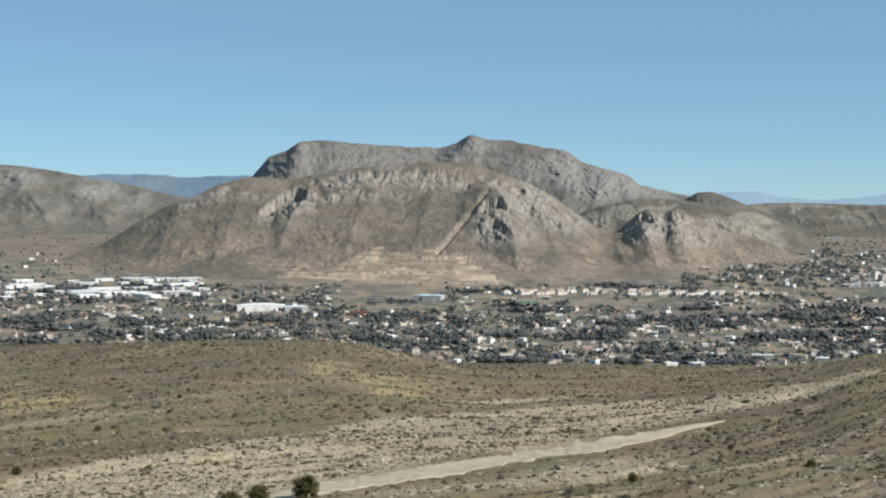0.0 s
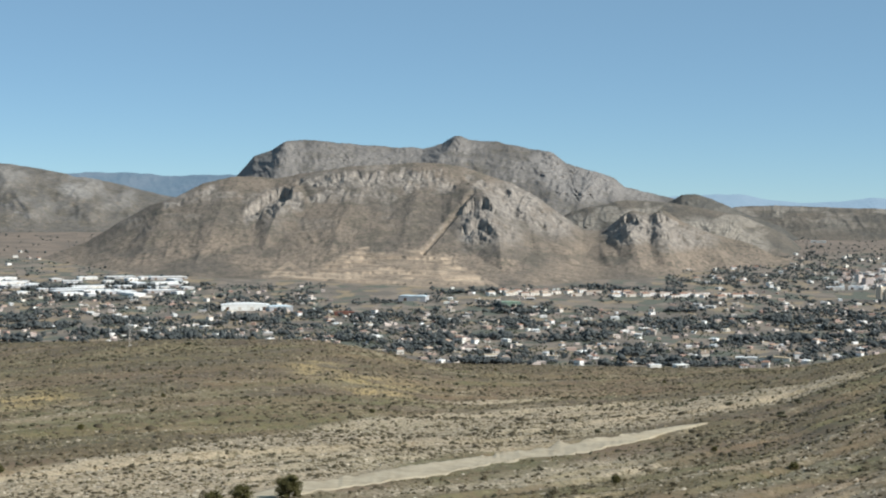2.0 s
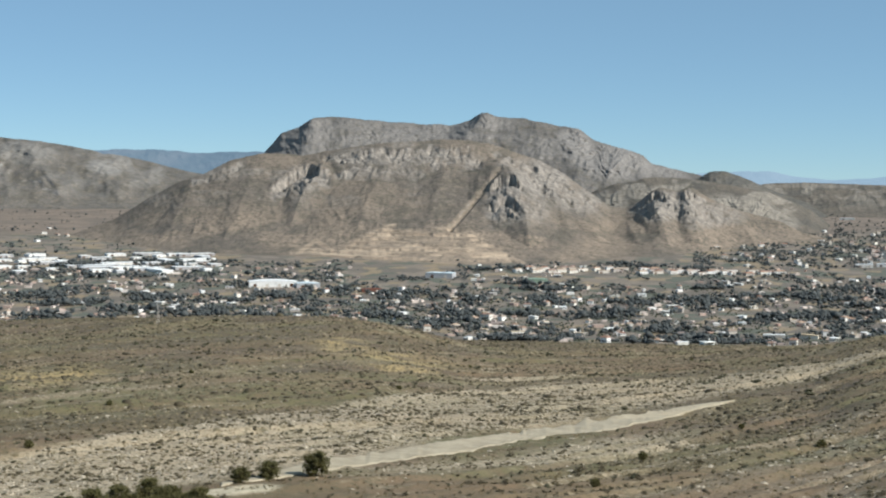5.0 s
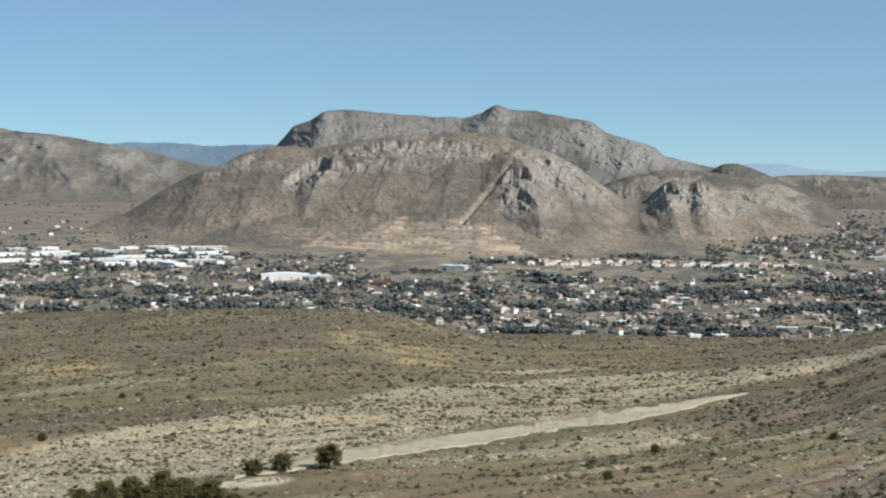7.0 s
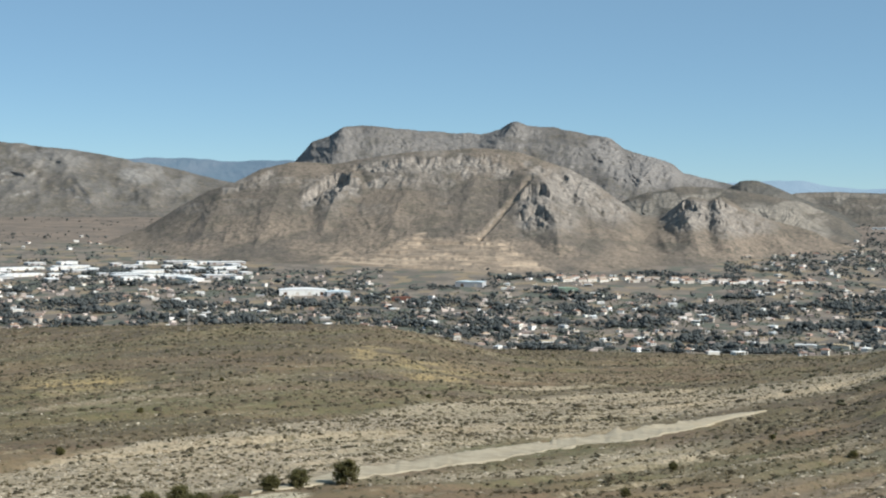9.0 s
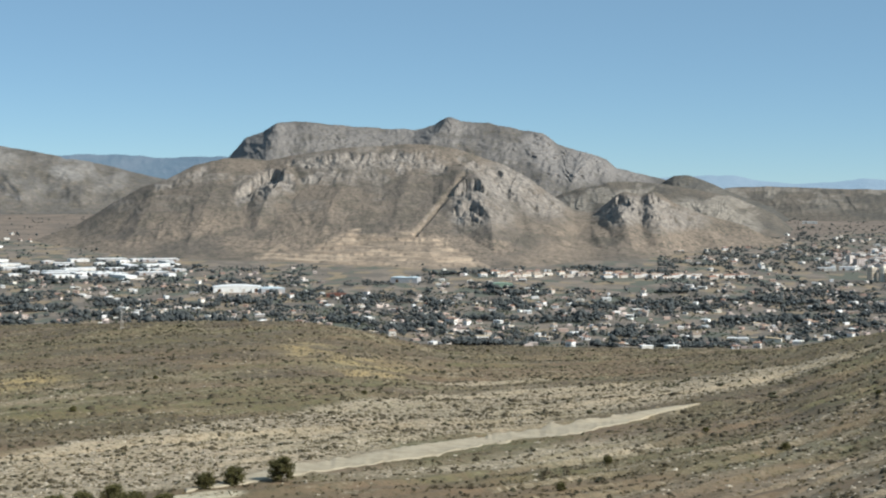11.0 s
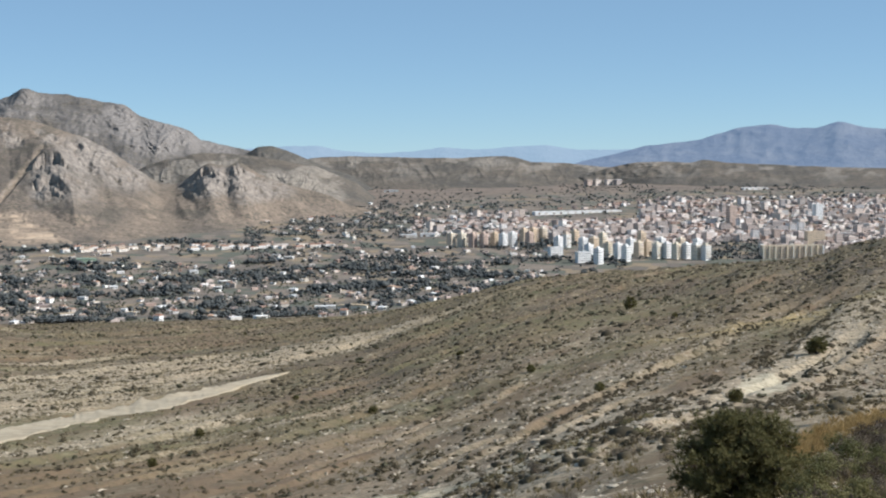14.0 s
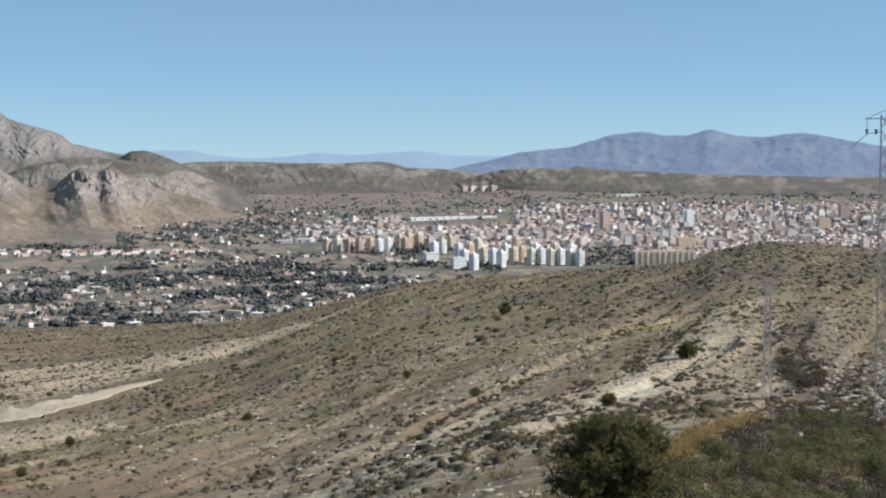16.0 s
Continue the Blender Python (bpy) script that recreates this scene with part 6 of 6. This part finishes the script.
join("olive_orchards", *repeat(olive_t, olive_at, np.stack([s, s, s], -1), nrng.uniform(0, 6.28, len(olive_at)), nrng, 0.2), M_OLIVE, "grey-green olive orchards in the valley", "trees", True)


def valley_tree(seed, label):
    ob = thing("tree", label, "tree", "trees of the valley")
    bm = bmesh.new()
    bar(bm, (0, 0, -0.6), (0.05, 0.02, 0.7), 0.07, 6)
    for k in range(4):
        a = k * 1.6 + seed
        bar(bm, (0.03, 0.02, 0.45), (0.4 * math.cos(a), 0.4 * math.sin(a), 0.95), 0.035, 5)
    part("trunk", bm, M_BARK, ob)
    v, f = clumps(300 + seed, 16, 0.75, 0.9, 0.8, 0.35, 0.3, 0.5)
    part("crown", mesh_of(v, f), M_CROWN, ob)
    return ob


trees = [valley_tree(k, "dark green broad-crowned tree beside houses and orchards") for k in range(4)]
for k, (q, h) in enumerate(zip(first_at, first_tall)):
    m = pose(*q, 0, 0, float(k * 77 % 360))
    ob = set_at(trees[k], m) if k < 4 else copy_thing(trees[k % 4], m)
    ob.scale = (h * 0.9, h * 0.9, h * 0.85)


# ---- pines of the slope ----
def pine(seed, height, width, tufts, label, name="pine_tree", needle=0.16, blades=9):
    """A young bushy pine: trunk, limbs, and tufts of needles along the limbs."""
    rnd = random.Random(seed)
    ob = thing(name, label, "tree", "pines on the slope")
    bm = bmesh.new()
    bar(bm, (0, 0, -0.4), (0.06 * height * (rnd.random() - 0.5), 0.03, height * 0.9), 0.045 * width * 0.5 + 0.03, 7)
    part("trunk", bm, M_BARK, ob)
    limbs = bmesh.new()
    tips = []
    for k in range(34):
        t = 0.06 + 0.9 * (k / 33)
        a = k * 2.4 + rnd.uniform(-0.4, 0.4)
        reach = width * 0.5 * max(0.22, math.sin(math.pi * (0.2 + 0.72 * t))) * rnd.uniform(0.7, 1.12)
        z0 = height * t * 0.92
        end = Vector((math.cos(a) * reach, math.sin(a) * reach, z0 + height * rnd.uniform(0.02, 0.16)))
        start = Vector((0, 0, z0))
        bar(limbs, start, end, 0.012 * width, 4)
        tips.append((start, end))
    part("branchwork", limbs, M_BARK, ob)
    crown = bmesh.new()
    for k in range(tufts):
        a, b = rnd.choice(tips)
        t = rnd.uniform(0.3, 1.05)
        p = a.lerp(b, t) + Vector((rnd.gauss(0, 1), rnd.gauss(0, 1), rnd.gauss(0, 0.8))) * width * 0.055
        p.z = max(p.z, 0.05)
        d = ((b - a).normalized() + Vector((rnd.gauss(0, 0.5), rnd.gauss(0, 0.5), 0.5 + rnd.gauss(0, 0.3)))).normalized()
        u = d.orthogonal().normalized()
        for j in range(blades):
            w = u.copy()
            w.rotate(Matrix.Rotation(j * 6.28 / blades + rnd.random(), 3, d))
            side = d.cross(w) * needle * 0.11
            q = p + (d * rnd.uniform(0.3, 1.0) + w * rnd.uniform(0.3, 0.9)) * needle * 1.5
            crown.faces.new([crown.verts.new(p - side), crown.verts.new(p + side), crown.verts.new(q)])
    part("crown", crown, M_PINE, ob)
    return ob


x, y = at_az(26.6, 57)
set_at(pine(1, 3.2, 5.0, 5000, "bushy dark green pine on the slope below", needle=0.17, blades=11), stand(x, y, 0))
mid = [pine(5, 3.7, 4.6, 700, "bushy young pine beside the dirt track", needle=0.42, blades=8), pine(6, 3.6, 3.6, 500, "small bushy pine among shrubs", needle=0.42, blades=8), pine(7, 2.4, 3.4, 400, "low round pine bush", needle=0.42, blades=8)]
MID = [(-6.72, -10.92, 0), (-5.0, -10.78, 0), (-7.75, -11.0, 2), (-13.9, -12.1, 1), (-13.0, -12.05, 1), (-12.1, -11.85, 1), (-11.7, -12.1, 1), (-11.0, -11.75, 1), (-10.5, -12.05, 1), (-10.2, -11.6, 2), (-9.6, -11.8, 2), (-9.2, -12.1, 1), (-10.8, -12.3, 1), (-8.4, -12.2, 2),
       (22.6, -5.75, 1), (29.2, -7.3, 2)]
SMALL = [(5.2, -11.1), (2.5, -6.15), (8.6, -6.5), (26.35, -9.05), (24.2, -6.05), (19.0, -8.0), (-2.0, -7.7), (10.4, -8.9), (13.2, -9.4), (-12.4, -8.2), (-9.5, -7.1), (6.9, -10.1), (16.4, -7.4), (21.5, -8.7), (0.6, -6.9), (-15.2, -9.6)]
first = set()
for k, (a, e, which) in enumerate(MID + [(a, e, 2) for a, e in SMALL]):
    x, y, z, r = meet(a, e)
    m = pose(x, y, z, 0, 0, k * 83.0)
    ob = copy_thing(mid[which], m) if which in first else set_at(mid[which], m)
    first.add(which)
    f = (0.8 + 0.3 * ((k * 37) % 10) / 10) * (1 if k < len(MID) else 0.55)
    ob.scale = (f, f, f)


# ---- green scrub under the lookout ----
def shrub(seed, material, leaves, label):
    ob = thing("shrub", label, "shrub", "shrubs under the lookout")
    v, f = leaf_template(seed, int(leaves * 1.6), 0.052, 6)
    part("leaves", mesh_of(v, f), material, ob)
    bm = bmesh.new()
    rnd = random.Random(seed)
    for k in range(9):
        a = k * 0.7 + rnd.random()
        bar(bm, (0, 0, -0.2), (0.55 * math.cos(a), 0.55 * math.sin(a), 0.35 + 0.4 * rnd.random()), 0.018, 4)
    part("stem", bm, M_BARK, ob)
    return ob


M_OLIVESHRUB = foliage("olive_scrub_leaves", (0.10, 0.096, 0.038), (0.175, 0.165, 0.068))
M_DRYSHRUB = foliage("brown_scrub_leaves", (0.105, 0.086, 0.062), (0.155, 0.125, 0.088))
M_DARKSHRUB = foliage("dark_purple_brown_scrub_leaves", (0.062, 0.046, 0.034), (0.095, 0.072, 0.050))
kinds = [shrub(401, M_GREENSHRUB, 620, "green leafy shrub among pale stones"), shrub(402, M_OLIVESHRUB, 560, "olive-green rounded shrub on the near slope"), shrub(403, M_DRYSHRUB, 460, "brownish half-dry shrub on the near slope"), shrub(404, M_PINE, 620, "dark green dense juniper-like shrub"), shrub(405, M_OLIVESHRUB, 420, "thin olive-green shrub with bare twigs"), shrub(406, M_DARKSHRUB, 460, "dark brown half-dead shrub on the near slope")]
done, k = set(), 0
for q in range(2200):
    a, r = rng.uniform(26.8, 36.8), rng.uniform(42, 114)
    if (a - 26.6) ** 2 * 0.9 + ((r - 57) / 4) ** 2 < 5 or r > np.interp(a, [26.5, 29, 31.5, 33.5, 35, 36, 39], [60, 78, 100, 112, 104, 100, 100]):
        continue
    x, y = at_az(a, r)
    f = rng.choice([0.55, 0.7, 0.85, 1.0, 1.3]) * rng.uniform(0.85, 1.15)
    if not clear_of(x, y, TAKEN, 0.72 * f):
        continue
    TAKEN.append((x, y, 0.72 * f))
    which = rng.choice([0, 0, 1, 1, 2, 3, 3, 4, 5, 5])
    m = stand(x, y, rng.uniform(0, 360), 0.05)
    ob = copy_thing(kinds[which], m) if which in done else set_at(kinds[which], m)
    done.add(which)
    ob.scale = (f, f, f * rng.uniform(0.75, 1.1))
    k += 1
    if k > 270:
        break

for q in range(70):
    a, r = rng.uniform(11, 26), rng.uniform(58, 170)
    x, y = at_az(a, r)
    if not clear_of(x, y, TAKEN, 1.2):
        continue
    ob = copy_thing(kinds[rng.choice([1, 2, 2, 4])], stand(x, y, rng.uniform(0, 360), 0.05))
    f = rng.uniform(0.45, 1.0)
    ob.scale = (f, f, f * 0.75)
for q in range(26):
    x, y, z, r = meet(rng.uniform(32.4, 34.4), rng.uniform(-8.3, -7.1))
    ob = copy_thing(kinds[5], pose(x, y, z - 0.05, 0, 0, rng.uniform(0, 360)))
    f = rng.uniform(0.9, 1.8)
    ob.scale = (f, f, f * 0.8)

# straw-coloured grass beside the scrub
n = 520
t = nrng.random(n)
az = 28.2 + 3.3 * t + nrng.normal(0, 0.25, n)
r = 84 + 30 * t + nrng.normal(0, 2.2, n)
x, y = r * np.sin(np.radians(az)), r * np.cos(np.radians(az))
s = nrng.uniform(0.4, 0.9, n)
join("straw_grass", *repeat([fan_template(60 + k, 22, 0.035, 0.6, 1.1, 0.3) for k in range(4)], on_land(x, y), np.stack([s, s, s], -1), nrng.uniform(0, 6.28, n), nrng), M_STRAWGRASS, "straw-yellow dry grass along the edge of the scrub", "grass")


# ---- boulders by the pylon ----
def boulder(seed, label):
    v, f = ico_template(2, 0.7, 0.42, seed)
    me = bpy.data.meshes.new("boulder")
    bm = mesh_of(v, f)
    bm.to_mesh(me)
    bm.free()
    me.materials.append(M_STONE)
    return tagged(new("boulder", me), label, "boulder", "boulders by the pylon")


rocks = [boulder(500 + k, "pale grey limestone boulder half sunk in scrub") for k in range(4)]
for k in range(170):
    if k < 145:
        x, y, z, r = meet(rng.uniform(33.7, 37.6), rng.uniform(-9.3, -7.3))
    else:
        x, y = at_az(rng.uniform(30, 34), rng.uniform(88, 112))
    m = stand(x, y, rng.uniform(0, 360), 0.0)
    ob = set_at(rocks[k], m) if k < 4 else copy_thing(rocks[k % 4], m)
    f = rng.uniform(0.14, 0.5)
    ob.scale = (f * 1.3, f, f)


# ---- dirt track ----
def build_track():
    t = np.linspace(0, len(TRACK) - 1, 320)
    k = np.arange(len(TRACK))
    fx, fy, nx, ny = (np.interp(t, k, v) for v in (*far_edge.T, *near_edge.T))
    for _ in range(6):
        for v in (fx, fy, nx, ny):
            v[1:-1] = (v[:-2] + v[1:-1] * 2 + v[2:]) / 4
    u = np.linspace(-0.02, 1.02, 22)[None]
    wob = 0.32 * ((fbm(t[:, None] * 5, u * 0, 4, 5) - 0.5) * (1 - u) + (fbm(t[:, None] * 5, u * 0 + 9, 4, 5) - 0.5) * u)
    u = u + wob
    x = fx[:, None] + (nx - fx)[:, None] * u
    y = fy[:, None] + (ny - fy)[:, None] * u
    z = ground_z(x, y, False)
    z = np.maximum(z, ground_z(x, y) + 0.1) + 0.1
    for _ in range(14):
        z[1:-1] = (z[:-2] + 2 * z[1:-1] + z[2:]) / 4
        z[:, 1:-1] = (z[:, :-2] + 2 * z[:, 1:-1] + z[:, 2:]) / 4
    z = np.maximum(z, ground_z(x, y) + 0.08)
    z[:, 0] -= 0.4
    z[:, -1] -= 0.4
    z[0] -= 1.0
    z[-1] -= 1.0
    m = Mat("pale_track_dust", 0.95)
    col = m.mix(m.ramp(m.noise(5, 5, 0.65), 0.4, 0.65), (0.385, 0.33, 0.24), (0.315, 0.265, 0.187))
    col = m.mix(m.calc("MULTIPLY", m.ramp(m.noise(0.8, 5, 0.7), 0.5, 0.7), 0.5), col, (0.22, 0.185, 0.13))
    ob = grid_mesh("road", x, y, z, m.done(col, m.noise(0.5, 4, 0.7), 0.06))
    return tagged(ob, "pale dusty dirt track across the slope", "road", kind="structure")


build_track()


# ---- lattice pylons ----
def pylon(height, base, top, label, arm, gauge=0.07):
    ob = thing("pylon", label, "pylon", "lattice pylons")
    at = lambda t, i, j: Vector((i * (base + (top - base) * t) / 2, j * (base + (top - base) * t) / 2, t * height))
    corners = [(-1, -1), (1, -1), (1, 1), (-1, 1)]
    for c in corners:
        bm = bmesh.new()
        bar(bm, at(-0.03, *c), at(1, *c), gauge)
        part("leg", bm, M_STEEL, ob)
    steps = int(height / 0.95)
    for k in range(steps):
        t0, t1 = k / steps, (k + 1) / steps
        bm = bmesh.new()
        for n in range(4):
            a, b = corners[n], corners[(n + 1) % 4]
            if (k + n) % 2:
                a, b = b, a
            bar(bm, at(t0, *a), at(t1, *b), gauge * 0.55)
        part("brace", bm, M_STEEL, ob)
    if arm:
        bm = bmesh.new()
        for y in (-0.2, 0.2):
            bar(bm, (-1.25, y, height - 0.25), (1.25, y, height - 0.25), 0.04)
            bar(bm, (-1.15, y, height - 0.25), (0, y, height + 0.3), 0.025)
        bar(bm, (-1.25, -0.2, height - 0.25), (-1.25, 0.2, height - 0.25), 0.04)
        bar(bm, (-1.15, 0, height - 0.25), (-1.1, 0, height - 1.2), 0.03)
        bar(bm, (-1.1, 0, height - 1.25), (0, 0, height - 1.1), 0.035)
        cross = part("crossarm", bm, M_STEEL, ob)
        for x in (-1.15, -0.55, 1.15):
            bm = bmesh.new()
            bar(bm, (x, 0, height - 1.3), (x, 0, height - 0.95), 0.07, 8)
            bar(bm, (x, 0, height - 1.05), (x, 0, height - 0.99), 0.12, 8)
            part("insulator", bm, M_CERAMIC, cross)
        bm = bmesh.new()
        bar(bm, (-1.15, 0, height - 1.3), (-2.1, 0.1, height - 2.1), 0.035)
        part("switch_arm", bm, M_STEEL, ob)
    else:
        bm = bmesh.new()
        bar(bm, (-0.5, 0, height - 0.3), (0.5, 0, height - 0.3), 0.04)
        part("crossarm", bm, M_STEEL, ob)
    part("footing", boxes((-base / 2 - 0.3, -base / 2 - 0.3, -0.8, base / 2 + 0.3, base / 2 + 0.3, 0.12)), M_CONCRETE, ob, "concrete footing")
    return ob


x, y, z, r = meet(35.95, -9.37)
set_at(pylon(20.6, 0.75, 0.45, "tall galvanised lattice pylon with a crossarm on a concrete footing", True), pose(x, y, z, 0, 0, -36))
x, y, z, r = meet(32.02, -8.71)
set_at(pylon(0.0762 * r, 0.7, 0.35, "slim galvanised lattice pylon on the slope", False, 0.045), pose(x, y, z, 0, 0, -20))
x, y, z, r = meet(-10.68, -5.25)
set_at(pylon(13.0, 1.3, 0.7, "distant lattice pylon at the brow of the hill", False), pose(x, y, z, 0, 0, 10))
